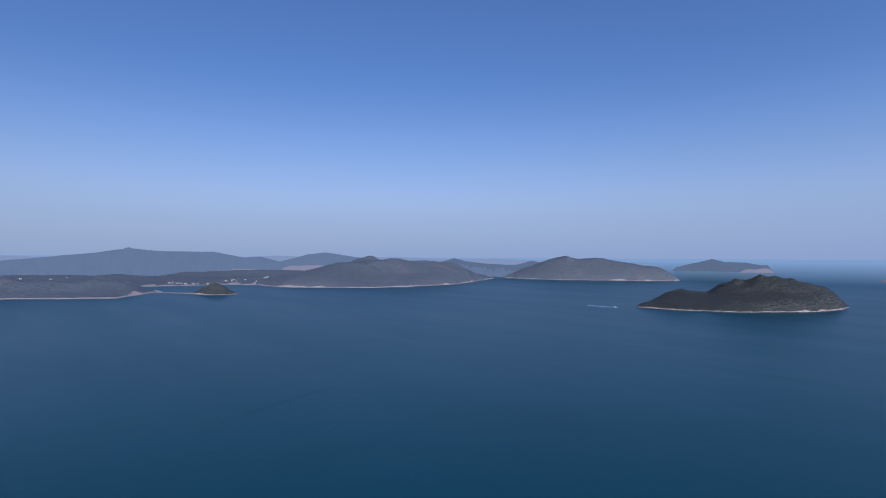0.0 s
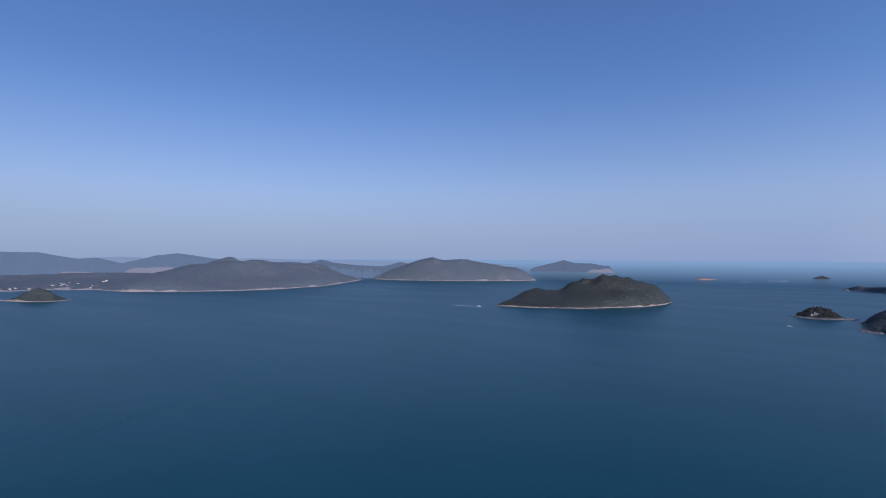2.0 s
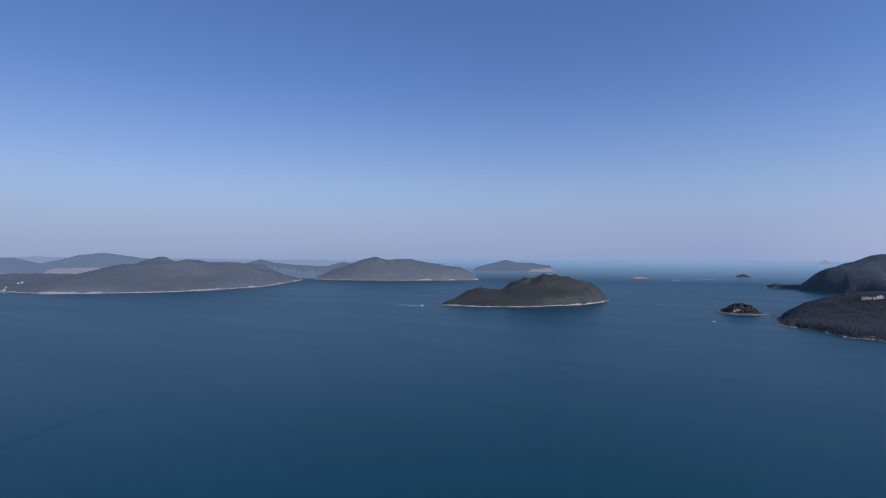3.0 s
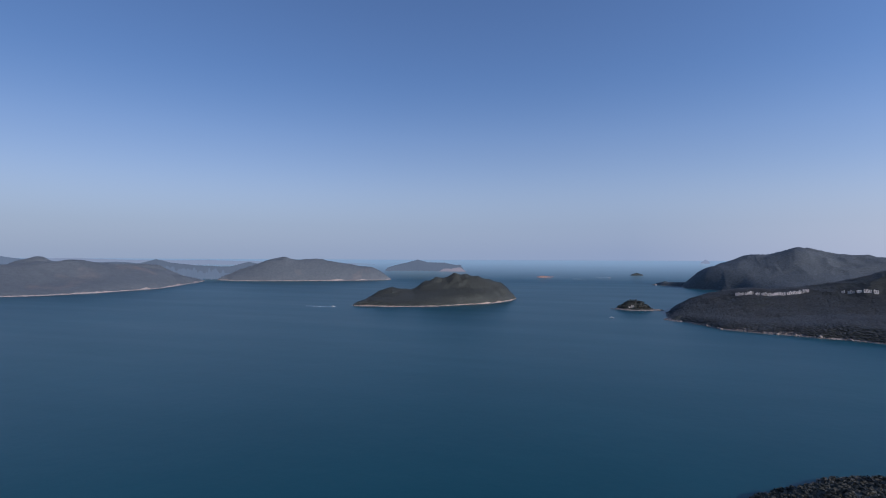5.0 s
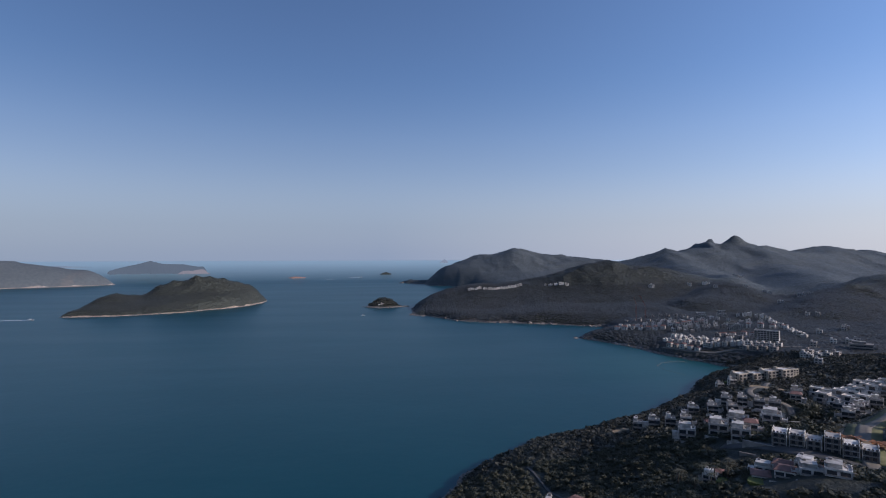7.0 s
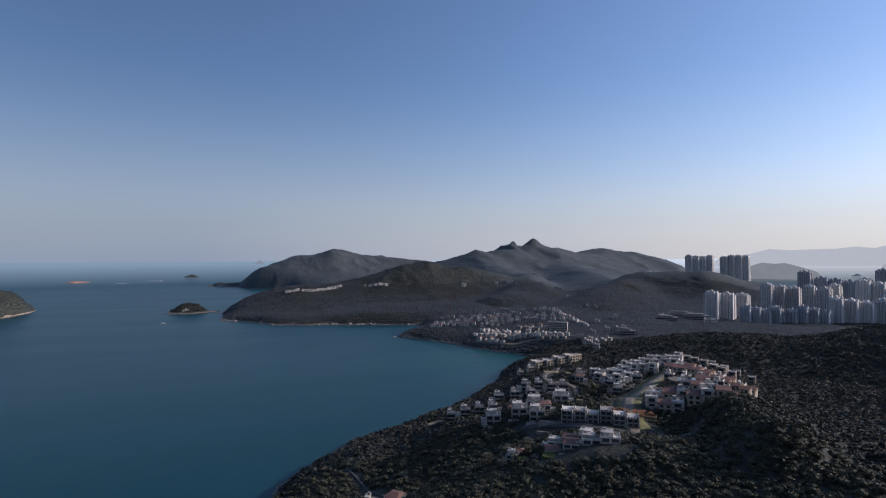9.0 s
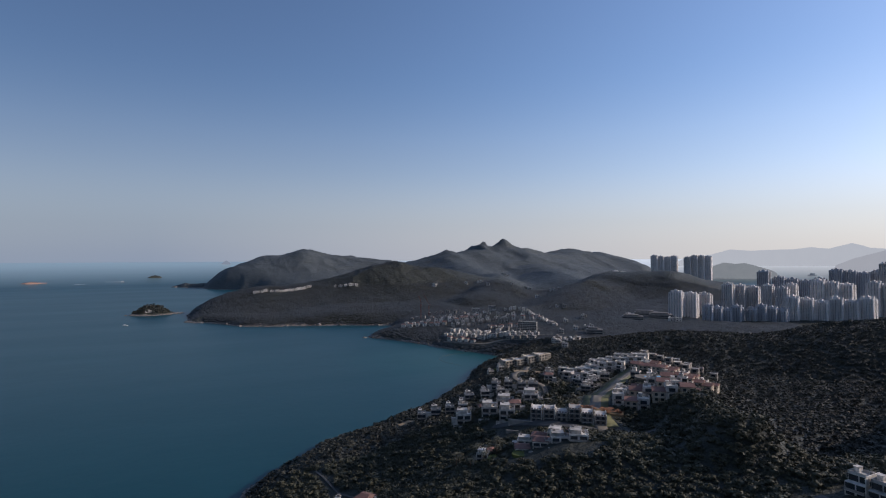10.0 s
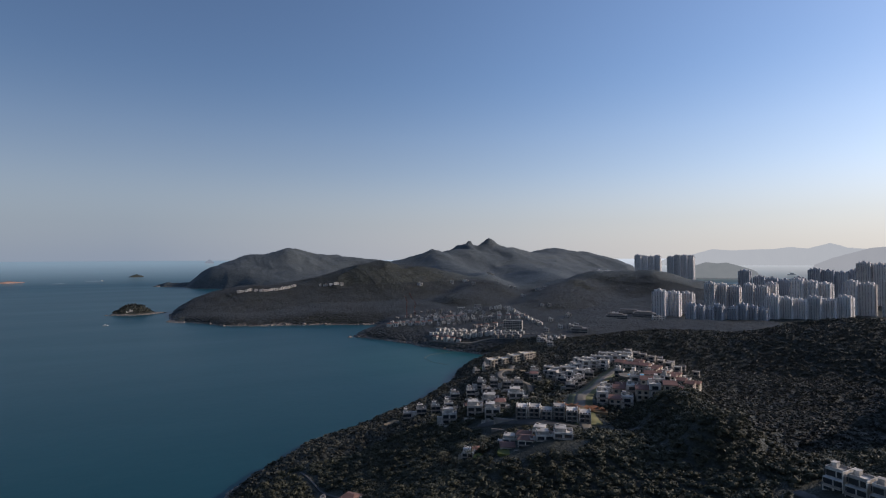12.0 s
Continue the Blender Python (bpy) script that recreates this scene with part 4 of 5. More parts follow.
# ---- the village on the promontory ----
far_white = Street(small_house("small white house in a dense seaside village", 8, 8, 2, WHITE, "promontory houses"), 6)
far_grey = Street(small_house("small grey house in a dense seaside village", 9, 8, 2, GREY, "promontory houses"), 6)
far_red = Street(small_house("small white house with a red tile roof", 9, 9, 2, WHITE, "promontory houses", TILE), 6)
slab = Street(flat_house("white slab block of flats above the seaside village", 32, 11, 5, WHITE, "wide", False, True, "slab blocks", name="apartment_block", sides=False), 16)
far_red.row((441, 973), (512, 931), 7, 215, 2.0)
far_white.row((455, 985), (530, 945), 7, 212, 2.5)
far_grey.row((511, 1090), (567, 991), 7, 215, 2.5)
far_white.row((520, 1010), (600, 960), 8, 212, 2.5)
far_white.row((516, 908), (608, 923), 8, 205, 2.0)
far_grey.row((530, 890), (612, 902), 7, 205, 2.0)
far_red.row((540, 935), (600, 948), 5, 205, 2.0)
far_white.row((473, 854), (496, 778), 8, 240, 1.5)
far_white.row((490, 862), (512, 785), 7, 240, 1.5)
far_red.row((461, 822), (479, 773), 5, 240, 1.5)
far_white.row((497, 768), (528, 743), 5, 235, 1.5)
far_grey.row((521, 724), (540, 690), 4, 235, 1.0)
far_white.row((535, 735), (556, 700), 5, 235, 1.0)
slab.put(574, 747, 225)
slab.put(606, 866, 215, 0.7)
slab.put(640, 1020, 212, 0.55, tall=0.9)
slab.put(676, 1008, 212, 0.5, tall=0.9)
far_white.row((702, 991), (744, 967), 6, 212, 2.0)
far_white.row((735, 955), (670, 818), 9, 235, 2.0)
far_white.row((666, 808), (651, 763), 4, 235, 2.0)
far_white.row((539, 635), (536, 596), 4, 240, 1.0)
far_grey.row((550, 640), (550, 600), 3, 240, 1.0)
far_grey.row((563, 1096), (631, 1072), 6, 210, 2.0)
far_white.row((560, 1022), (640, 985), 6, 212, 3.0)
far_white.row((600, 942), (682, 902), 6, 212, 3.0)
far_red.row((622, 884), (690, 852), 5, 220, 3.0)
far_white.row((504, 832), (530, 772), 4, 236, 2.0)
far_white.row((640, 962), (722, 930), 6, 212, 3.0)
far_grey.row((600, 1046), (690, 1030), 5, 212, 3.0)
far_grey.row((543, 821), (560, 750), 6, 232, 2.0)
far_red.row((560, 830), (585, 790), 4, 232, 2.0)
for hx, hy in ((692, 783), (676, 699), (753, 802), (765, 810), (486, 552), (640, 700), (655, 690), (865, 1009), (880, 1000), (600, 690)):
    far_white.put(hx, hy, 225)

# ---- houses on the headland ridge and the slopes behind ----
ridge_house = Street(small_house("white villa on the headland ridge", 10, 9, 2, WHITE, "ridge houses"), 7)
ridge_house.row((272, 1633), (343, 1632), 10, 190, 3.0)
ridge_house.row((350, 1640), (437, 1659), 12, 190, 3.0)
ridge_house.row((509, 1639), (571, 1612), 7, 195, 3.0)
for hx, hy in ((818, 1563), (826, 1568), (968, 1603), (1024, 1611), (1036, 1612), (1280, 1830), (1297, 1839), (1312, 1842), (967, 1466), (1216, 1591), (1230, 1585),
               (1258, 1496), (1270, 1490), (1285, 1485), (1035, 1297), (1076, 1486), (1050, 1310), (880, 801), (893, 806), (949, 823), (960, 826), (877, 693), (890, 690)):
    ridge_house.put(hx, hy, 215, 1.15)

# ---- roads, walls, gardens ----
def ribbon(name, points, width, material, label, category="road", lift=0.45, kind="structure", clear=True):
    """A way laid over the ground along a smooth line."""
    pts = [Vector((*p, 0)) for p in points]
    line = []
    for i in range(len(pts) - 1):
        p0, p1, p2, p3 = pts[max(0, i - 1)], pts[i], pts[i + 1], pts[min(len(pts) - 1, i + 2)]
        n = max(2, int((p2 - p1).length / 2.5))
        for k in range(n):
            t = k / n
            line.append(0.5 * ((2 * p1) + (p2 - p0) * t + (2 * p0 - 5 * p1 + 4 * p2 - p3) * t * t + (3 * p1 - p0 - 3 * p2 + p3) * t ** 3))
    line.append(pts[-1])
    v = []
    for i, p in enumerate(line):
        d = (line[min(i + 1, len(line) - 1)] - line[max(i - 1, 0)]).normalized()
        s = Vector((-d.y, d.x, 0))
        for u in (-0.5, -0.17, 0.17, 0.5):
            q = p + s * u * width
            v.append((q.x, q.y, float(main.height(q.x, q.y)) + lift))
        if clear:
            taken.append((p.x, p.y, width * 0.5 + 3.4))
    f = [(i * 4 + k, i * 4 + k + 1, i * 4 + k + 5, i * 4 + k + 4) for i in range(len(line) - 1) for k in range(3)]
    me = mesh_from_arrays(name, v, [q[::-1] for q in f])
    me.materials.append(material)
    sol = tagged(new(name, me), label, category, kind=kind).modifiers.new("depth", "SOLIDIFY")
    sol.thickness, sol.offset = 0.6, -1.0


def pad(name, x, y, w, d, turn, material, label, category, lift=0.4, thick=1.2, clear=True):
    z = float(main.height(x, y)) + lift
    bm = bmesh.new()
    n = 20
    out = [(w / 2 * math.copysign(abs(math.cos(a)) ** 0.6, math.cos(a)), d / 2 * math.copysign(abs(math.sin(a)) ** 0.6, math.sin(a))) for a in (6.2832 * i / n for i in range(n))]
    prism(bm, out, -thick, 0)
    me = mesh_of(name, bm, material)
    ob = tagged(new(name, me), label, category)
    ob.matrix_basis = pose(x, y, z, 0, 0, turn)
    if clear:
        taken.append((x, y, max(w, d) / 2 + 2))
    return ob


def wall_along(a, b, height, material, label, thick=0.6):
    """A retaining wall with a coping, between two places on the ground."""
    w = root("retaining_wall", label, "wall", "")
    n = max(1, int(math.dist(a, b) / 6))
    z0 = min(float(main.height(*a)), float(main.height(*b)))
    L = math.dist(a, b)
    seg = L / n
    for i in range(n):
        part("wall_panel", boxes((i * seg + 0.03, (i + 1) * seg - 0.03, -thick / 2, thick / 2, -5, height)), material, w)
    part("coping", boxes((0, L, -thick / 2 - 0.15, thick / 2 + 0.15, height, height + 0.25)), GREY, w)
    for k in range(int(L / 4) + 1):
        x, y = a[0] + (b[0] - a[0]) * k * 4 / L, a[1] + (b[1] - a[1]) * k * 4 / L
        taken.append((x, y, 6.5))
    w.matrix_basis = pose(a[0], a[1], z0, 0, 0, math.degrees(math.atan2(b[1] - a[1], b[0] - a[0])))


ribbon("road", [(345, 450), (300, 398), (274, 376), (270, 362), (282, 348), (262, 318), (236, 290), (222, 268)], 4.4, PAVING, "winding pale drive down the wooded slope")
ribbon("verge", [(214, 212), (224, 229), (250, 255), (279, 281), (305, 294), (355, 328), (393, 345), (430, 352)], 15.0, VERGE, "dry grass verge along the village street", "verge", 0.25)
ribbon("road", [(206, 204), (222, 227), (250, 255), (279, 281), (305, 294), (355, 328), (393, 345), (430, 352)], 6.5, PAVING, "village street between the terraces")
ribbon("road", [(176, 262), (186, 238), (200, 216), (214, 200), (228, 190)], 6.0, ASPHALT, "service road below the grey terrace")
ribbon("road", [(276, 236), (300, 250), (322, 252), (338, 240), (352, 262), (372, 285)], 6.0, PAVING, "curved pale drive round the pool court")
ribbon("road", [(90, 330), (92, 300), (94, 270), (90, 252)], 1.2, ASPHALT, "earth track through the near wood")
ribbon("road", [(452, 828), (470, 780), (488, 748), (516, 728), (540, 712), (565, 690), (600, 680)], 6.0, PAVING, "pale road along the foot of the seaside village")
ribbon("road", [(600, 980), (660, 960), (700, 900), (660, 840), (620, 800), (600, 740)], 6.0, ASPHALT, "road winding through the seaside village")
wall_along((178, 250), (214, 204), 4.2, GREY, "long grey retaining wall under the grey terrace")
wall_along((172, 244), (183, 233), 2.0, GREY, "short grey garden wall")
ribbon("road", [(172, 52), (178, 66), (184, 80), (189, 96)], 4.0, ASPHALT, "grey service road in front of the white row")
pad("clearing", 172, 372, 16, 8, 20, EARTH, "bare sandy clearing in the wood", "ground", 0.5)
pad("lawn", 146, 196, 9, 7, 40, LAWN, "small green lawn beside the tiled houses", "lawn", 0.5)
pad("lawn", 140, 208, 8, 6, 40, LAWN, "small round lawn in the palm garden", "lawn", 0.5)
pad("court", 312, 262, 26, 16, -40, PAVING, "pale paved pool court", "paving", 0.5)
pad("pool", 312, 262, 14, 6, -40, POOL, "blue swimming pool in a paved court", "pool", 0.62, 0.1, False)
pad("yard", 300, 392, 24, 12, -50, EARTH, "bare earth parking yard", "ground", 0.5)
pad("beach", 366, 530, 20, 7, 20, LAWN, "grassy terrace in front of the cream blocks", "lawn", 0.5)


def scrap_pile(x, y, turn):
    """Loose rusty sheets heaped on a terrace."""
    b = root("scrap_pile", "heap of rusty orange roof sheets on a terrace", "scrap", "scrap piles")
    r = np.random.RandomState(int(x))
    for k in range(12):
        w, d = r.uniform(1.5, 3.5), r.uniform(0.8, 1.8)
        o = part("sheet", boxes((-w, w, -d, d, -0.06, 0.06)), ORANGE, b)
        o.matrix_basis = pose(r.uniform(-7, 7), r.uniform(-2.5, 2.5), 0.8 + 0.18 * k, r.uniform(-18, 18), r.uniform(-18, 18), r.uniform(0, 180))
    part("heap", boxes((-8, 8, -3, 3, -3, 0.75)), EARTH, b)
    b.matrix_basis = pose(x, y, float(main.height(x, y)), 0, 0, turn)
    taken.append((x, y, 9))


scrap_pile(219, 232, -47)
scrap_pile(231, 226, -47)
# ---- the tower estates behind the wooded hill ----
def tower(label, w, d, floors, wall, group, bays=5, crown=True):
    """A residential tower: proud window bays between recessed shafts, plant rooms and tanks on the roof."""
    t = root("tower_block", label, "tower block", group)
    H, W, D = floors * 2.9, w / 2, d / 2
    step = w / bays
    out = []
    for i in range(bays):  # front, left to right
        x = -W + i * step
        out += [(x, -D), (x + step * 0.68, -D), (x + step * 0.68, -D + 2.2), (x + step, -D + 2.2)]
    out[-2:] = []
    out += [(W, -D), (W, -D * 0.3), (W - 2, -D * 0.3), (W - 2, D * 0.3), (W, D * 0.3), (W, D), (-W, D), (-W, D * 0.3), (-W + 2, D * 0.3), (-W + 2, -D * 0.3), (-W, -D * 0.3)]
    bm = bmesh.new()
    seen, ring = set(), []
    for p in out:
        q = (round(p[0], 3), round(p[1], 3))
        if q not in seen:
            seen.add(q)
            ring.append(q)
    prism(bm, ring, -20, H)
    part("body", bm, wall, t)
    part("roof_edge", boxes((-W + 2.1, W - 2.1, -D + 2.3, -D + 2.6, H, H + 1.2), (-W + 2.1, W - 2.1, D - 0.5, D - 0.2, H, H + 1.2)), wall, t)
    if crown:
        part("plant_room", boxes((-W * 0.35, W * 0.35, -D * 0.4, D * 0.4, H, H + 4.4), (-W * 0.24, W * 0.1, -D * 0.25, D * 0.25, H + 4.4, H + 7)), wall, t)
        for s in (-1, 1):
            part("water_tank", boxes((s * W * 0.68 - 2.2, s * W * 0.68 + 2.2, -D * 0.2, D * 0.3, H, H + 4.6)), wall, t)
    col = bmesh.new()
    for k in range(floors):
        box(col, -step * 0.13, step * 0.13, -0.12, 0.05, k * 2.9 + 0.9, k * 2.9 + 2.4)
    me = mesh_of("window_bay", col, DARK)
    for i in range(bays):
        shared("window_bay", me, t, pose(-W + i * step + step * 0.34, -D, 0))["kind"] = "stuff"
    col = bmesh.new()
    for k in range(floors):
        box(col, -0.6, 0.6, -0.12, 0.05, k * 2.9 + 0.9, k * 2.9 + 2.4)
    me = mesh_of("window_bay", col, DARK)
    for s, a in ((W, 90), (-W, -90)):
        for y in (-D * 0.65, D * 0.65):
            shared("window_bay", me, t, pose(s, y, 0, 0, 0, a))["kind"] = "stuff"
    return t


def estate(proto, spots):
    """Towers at (bearing, distance, base height, turn)."""
    for i, (b, dist, z, turn) in enumerate(spots):
        x, y, _ = at(b, dist)
        m = pose(x, y, z - (i * 7 % 5) * 2.1, 0, 0, -b + turn)
        taken.append((x, y, 26))
        if i == 0:
            proto.matrix_basis = m
        else:
            copy_thing(proto, m)


estate(tower("beige concrete tower block with lit narrow flank", 27, 22, 25, TOWER_A, "beige towers"),
       [(52.1, 1270, 5, -16), (53.4, 1290, 5, -16), (54.6, 1330, 6, -16)])
estate(tower("slate-grey tower block with pale edge bays", 19, 16, 18, TOWER_B, "slate towers", 4),
       [(b, 1200 + 6 * i, 3, -20) for i, b in enumerate((54.9, 55.7, 56.5, 57.3, 58.5, 59.3, 60.1, 60.9))])
estate(tower("pale beige tower block behind the slate row", 24, 20, 29, TOWER_A, "beige towers", 5),
       [(56.6, 1480, 3, -18), (57.6, 1500, 3, -18), (58.7, 1510, 3, -18), (59.8, 1480, 3, -18), (60.9, 1460, 3, -18), (61.6, 1500, 3, -18)])
estate(tower("grey tower block partly hidden by a wooded crest", 25, 20, 23, TOWER_A, "grey towers", 6),
       [(61.7 + 1.05 * i, 1270 + 8 * i, 5, -20) for i in range(6)])
estate(tower("dark grey-brown tower with roof tanks", 30, 20, 36, TOWER_B, "dark towers", 6), [(59.5, 1750, 8, -20)])
estate(tower("dark grey-brown tower slab with roof tanks", 30, 20, 32, TOWER_B, "dark towers", 6),
       [(60.7 + 1.0 * i, 1760, 3, -20) for i in range(4)])
estate(tower("tall grey residential tower with vertical bays", 26, 22, 32, TOWER_A, "tall towers", 5),
       [(63.6, 1480, 5, -20), (64.6, 1480, 5, -20), (65.6, 1490, 5, -20), (67.4, 1480, 5, -20), (68.5, 1480, 5, -20), (70.0, 1480, 5, -20)])
estate(tower("very tall grey tower row against the bright water", 31, 22, 39, TOWER_B, "tall towers", 6),
       [(64.9 + 0.95 * i, 1820, 3, -20) for i in range(4)])
estate(tower("very tall grey-beige tower row against the bright water", 31, 22, 45, TOWER_A, "tall towers", 6),
       [(68.3 + 1.05 * i, 1780, 4, -20) for i in range(5)])
estate(tower("bluish tower on the far side of the grassy hill", 27, 24, 41, TOWER_A, "hill towers", 5),
       [(50.15, 2560, 45, -15), (50.75, 2570, 45, -15), (51.35, 2580, 47, -15), (51.95, 2590, 45, -15), (53.15, 2560, 43, -15), (53.75, 2570, 43, -15), (54.35, 2580, 47, -15), (54.95, 2590, 49, -15)])
estate(tower("low pale block in the far valley", 34, 20, 20, TOWER_A, "valley blocks", 6),
       [(46.4, 3000, 28, -15), (47.2, 3020, 28, -15), (47.9, 3040, 28, -15)])


def low_block(x, y, turn, w, d, h, label):
    """A long low school or car-park block with window bands."""
    b = root("low_block", label, "building", "low blocks")
    part("wall", boxes((-w / 2, w / 2, -d / 2, d / 2, -8, h), (-w / 2 + 3, w / 2 - 8, -d / 2 + 3, d / 2 - 3, h, h + 3)), GREY, b)
    for k in range(int(h // 3.5)):
        part("window_band", boxes((-w / 2 + 1, w / 2 - 1, -d / 2 - 0.1, -d / 2 + 0.05, k * 3.5 + 1, k * 3.5 + 2.4)), DARK, b)
    b.matrix_basis = pose(x, y, float(main.height(x, y)), 0, 0, turn)
    taken.append((x, y, w * 0.42))


low_block(905, 742, -50, 44, 22, 9, "long pale low block below the towers")
low_block(845, 760, -48, 40, 18, 8, "pale low block among trees")
low_block(930, 800, -48, 46, 20, 10, "pale low block among trees")
low_block(640, 655, -45, 26, 14, 8, "pale low block in the wooded valley")
# ---- trees ----
def leaf_material(name, dark, light, dry, per_island=True):
    m, nt, b = mat(name)
    if per_island:
        rnd = nt.nodes.new("ShaderNodeNewGeometry").outputs["Random Per Island"]
    else:
        rnd = nt.nodes.new("ShaderNodeObjectInfo").outputs["Random"]
    stand = ramp(nt, grain(nt, 0.11, 4.0, 0.6), [(0.3, tuple(0.6 * a + 0.4 * c for a, c in zip(dark, light))), (0.55, light), (0.72, tuple(0.5 * (a + c) for a, c in zip(light, dry)))])
    one = ramp(nt, rnd, [(0.0, dark), (0.7, light), (1.0, dry)])
    col = mix(nt, 0.3, stand, one)
    wide = ramp(nt, grain(nt, 0.016, 4.0, 0.6), [(0.4, (0, 0, 0)), (0.62, (1, 1, 1))])  # stands of duller and drier trees
    half = nt.nodes.new("ShaderNodeMath")
    half.operation = "MULTIPLY"
    half.inputs[1].default_value = 0.6
    nt.links.new(wide, half.inputs[0])
    col = mix(nt, half.outputs[0], col, tuple(0.62 * c for c in dry))
    nt.links.new(col, b.inputs["Base Color"])
    b.inputs["Roughness"].default_value = 0.6
    b.inputs["Specular IOR Level"].default_value = 0.2
    bump(nt, b, grain(nt, 1.6, 4.0), 0.5, 0.5)
    return m


LEAF = leaf_material("broadleaf_canopy", (0.05, 0.055, 0.04), (0.076, 0.078, 0.052), (0.11, 0.1, 0.062))
HILL_LEAF = leaf_material("hillside_canopy", (0.048, 0.051, 0.043), (0.065, 0.067, 0.053), (0.087, 0.08, 0.062))
# far slopes: leaf colours carry a bluish cast for the haze
HAZY_WOOD = leaf_material("hazy_hill_scrub", (0.041, 0.045, 0.046), (0.055, 0.059, 0.057), (0.078, 0.073, 0.065))
LEAF_ONE = leaf_material("broadleaf_crown", (0.05, 0.055, 0.04), (0.076, 0.078, 0.052), (0.11, 0.1, 0.062), False)
BUSH = leaf_material("hillside_scrub", (0.046, 0.05, 0.044), (0.066, 0.069, 0.059), (0.082, 0.078, 0.066))
BARK = plain("bark", (0.10, 0.075, 0.055), (0.06, 0.045, 0.035), 0.9, 2.0)


def ball(sub):
    bm = bmesh.new()
    bmesh.ops.create_icosphere(bm, subdivisions=sub, radius=1.0)
    v = np.array([p.co for p in bm.verts])
    f = np.array([[p.index for p in q.verts] for q in bm.faces])
    bm.free()
    return v, f


def crown(r, lobes, leaves, leaf, flat=0.8, spread=0.6):
    """A crown about 1 m in radius: a few uneven lobes under a skin of many leaf sprays; foot at the origin."""
    bv, bf = ball(1)
    vs, fs, n = [], [], 0
    lean = r.uniform(-0.2, 0.2, 2)
    for i in range(lobes):
        a, rad = r.uniform(0, 6.28), (0.0 if i == 0 else r.uniform(0.3, 0.75) * spread / 0.6)
        c = np.array([math.cos(a) * rad + lean[0], math.sin(a) * rad + lean[1], (1.0 - 0.7 * rad) * r.uniform(0.6, 1.2)])
        size = r.uniform(0.3, 0.5) if i else 0.58
        sq = np.array([1, 1, flat * r.uniform(0.75, 1.2)])
        vs.append(bv * (1 + r.uniform(-0.3, 0.2, (len(bv), 1))) * size * 0.74 * sq + c)
        fs.append(bf + n)
        n += len(bv)
        for _ in range(leaves // lobes):
            d = r.normal(size=3)
            d[2] = abs(d[2]) if r.rand() < 0.85 else d[2]
            d /= np.linalg.norm(d)
            p = c + d * size * sq * r.uniform(0.7, 1.15)
            n0 = 0.45 * d + r.normal(size=3) * 0.55
            n0 /= np.linalg.norm(n0)
            u = np.cross(n0, r.normal(size=3))
            u /= np.linalg.norm(u)
            w = np.cross(n0, u)
            u, w = u * leaf * r.uniform(0.6, 1.3), w * leaf * r.uniform(0.6, 1.3)
            vs.append(np.stack([p - u - w * 0.5, p + u - w * 0.5, p + w]))
            fs.append(np.array([[0, 1, 2]]) + n)
            n += 3
    return np.concatenate(vs), np.concatenate(fs)


def scatter(name, kinds, x, y, z, size, tall, material, label, category, seed, sunk=0.0):
    """One mesh of many plants; sunk: how much of their height the undergrowth hides."""
    r = np.random.RandomState(seed)
    which = r.randint(0, len(kinds), len(x))
    ang = r.uniform(0, 6.28, len(x))
    vs, fs, n = [], [], 0
    for k, (v, f) in enumerate(kinds):
        i = np.where(which == k)[0]
        if not len(i):
            continue
        c, s = np.cos(ang[i])[:, None], np.sin(ang[i])[:, None]
        px_ = (v[:, 0] * c - v[:, 1] * s) * size[i, None] + x[i, None]
        py_ = (v[:, 0] * s + v[:, 1] * c) * size[i, None] + y[i, None]
        pz_ = (v[:, 2] - sunk) * (size * tall)[i, None] + z[i, None]
        vs.append(np.stack([px_, py_, pz_], -1).reshape(-1, 3))
        fs.append((f[None] + (np.arange(len(i)) * len(v))[:, None, None]).reshape(-1, 3) + n)
        n += len(i) * len(v)
    me = mesh_from_arrays(name, np.concatenate(vs), np.concatenate(fs))
    me.materials.append(material)
    return tagged(new(name, me), label, category, kind="stuff")


def spots(x0, x1, y0, y1, gap, land, low, seed, keep=None, free=True):
    """Jittered grid of places on land above a height, clear of houses and roads."""
    r = np.random.RandomState(seed)
    gx, gy = np.meshgrid(np.arange(x0, x1, gap), np.arange(y0, y1, gap), indexing="ij")
    x = gx.ravel() + r.uniform(-0.45, 0.45, gx.size) * gap
    y = gy.ravel() + r.uniform(-0.45, 0.45, gx.size) * gap
    ok = np.ones(len(x), bool)
    if keep is not None:
        ok &= keep(x, y)
    x, y = x[ok], y[ok]
    z = land.height(x, y)
    ok = z > low
    if free:
        for hx, hy, hr in taken:
            ok &= (x - hx) ** 2 + (y - hy) ** 2 > hr * hr
    return x[ok], y[ok], z[ok]


def bearing_of(x, y):
    return np.degrees(np.arctan2(x, y))


gr = np.random.RandomState(11)
BIG = [crown(gr, 4, 120, 0.16) for _ in range(12)]
MID = [crown(gr, 2, 44, 0.24) for _ in range(8)]
TINY_V, TINY_F = ball(1)


def dome():
    """The top of a far tree: a low uneven cap."""
    a = np.arange(6) * 1.0472 + gr.uniform(-0.3, 0.3, 6)
    rim = np.stack([np.cos(a) * gr.uniform(0.75, 1.2, 6), np.sin(a) * gr.uniform(0.75, 1.2, 6), gr.uniform(-0.15, 0.1, 6)], -1)
    v = np.concatenate([[[gr.uniform(-0.25, 0.25), gr.uniform(-0.25, 0.25), 0.6]], rim])
    return v, np.array([[0, k + 1, (k + 1) % 6 + 1] for k in range(6)])


CAPS = [dome() for _ in range(8)]

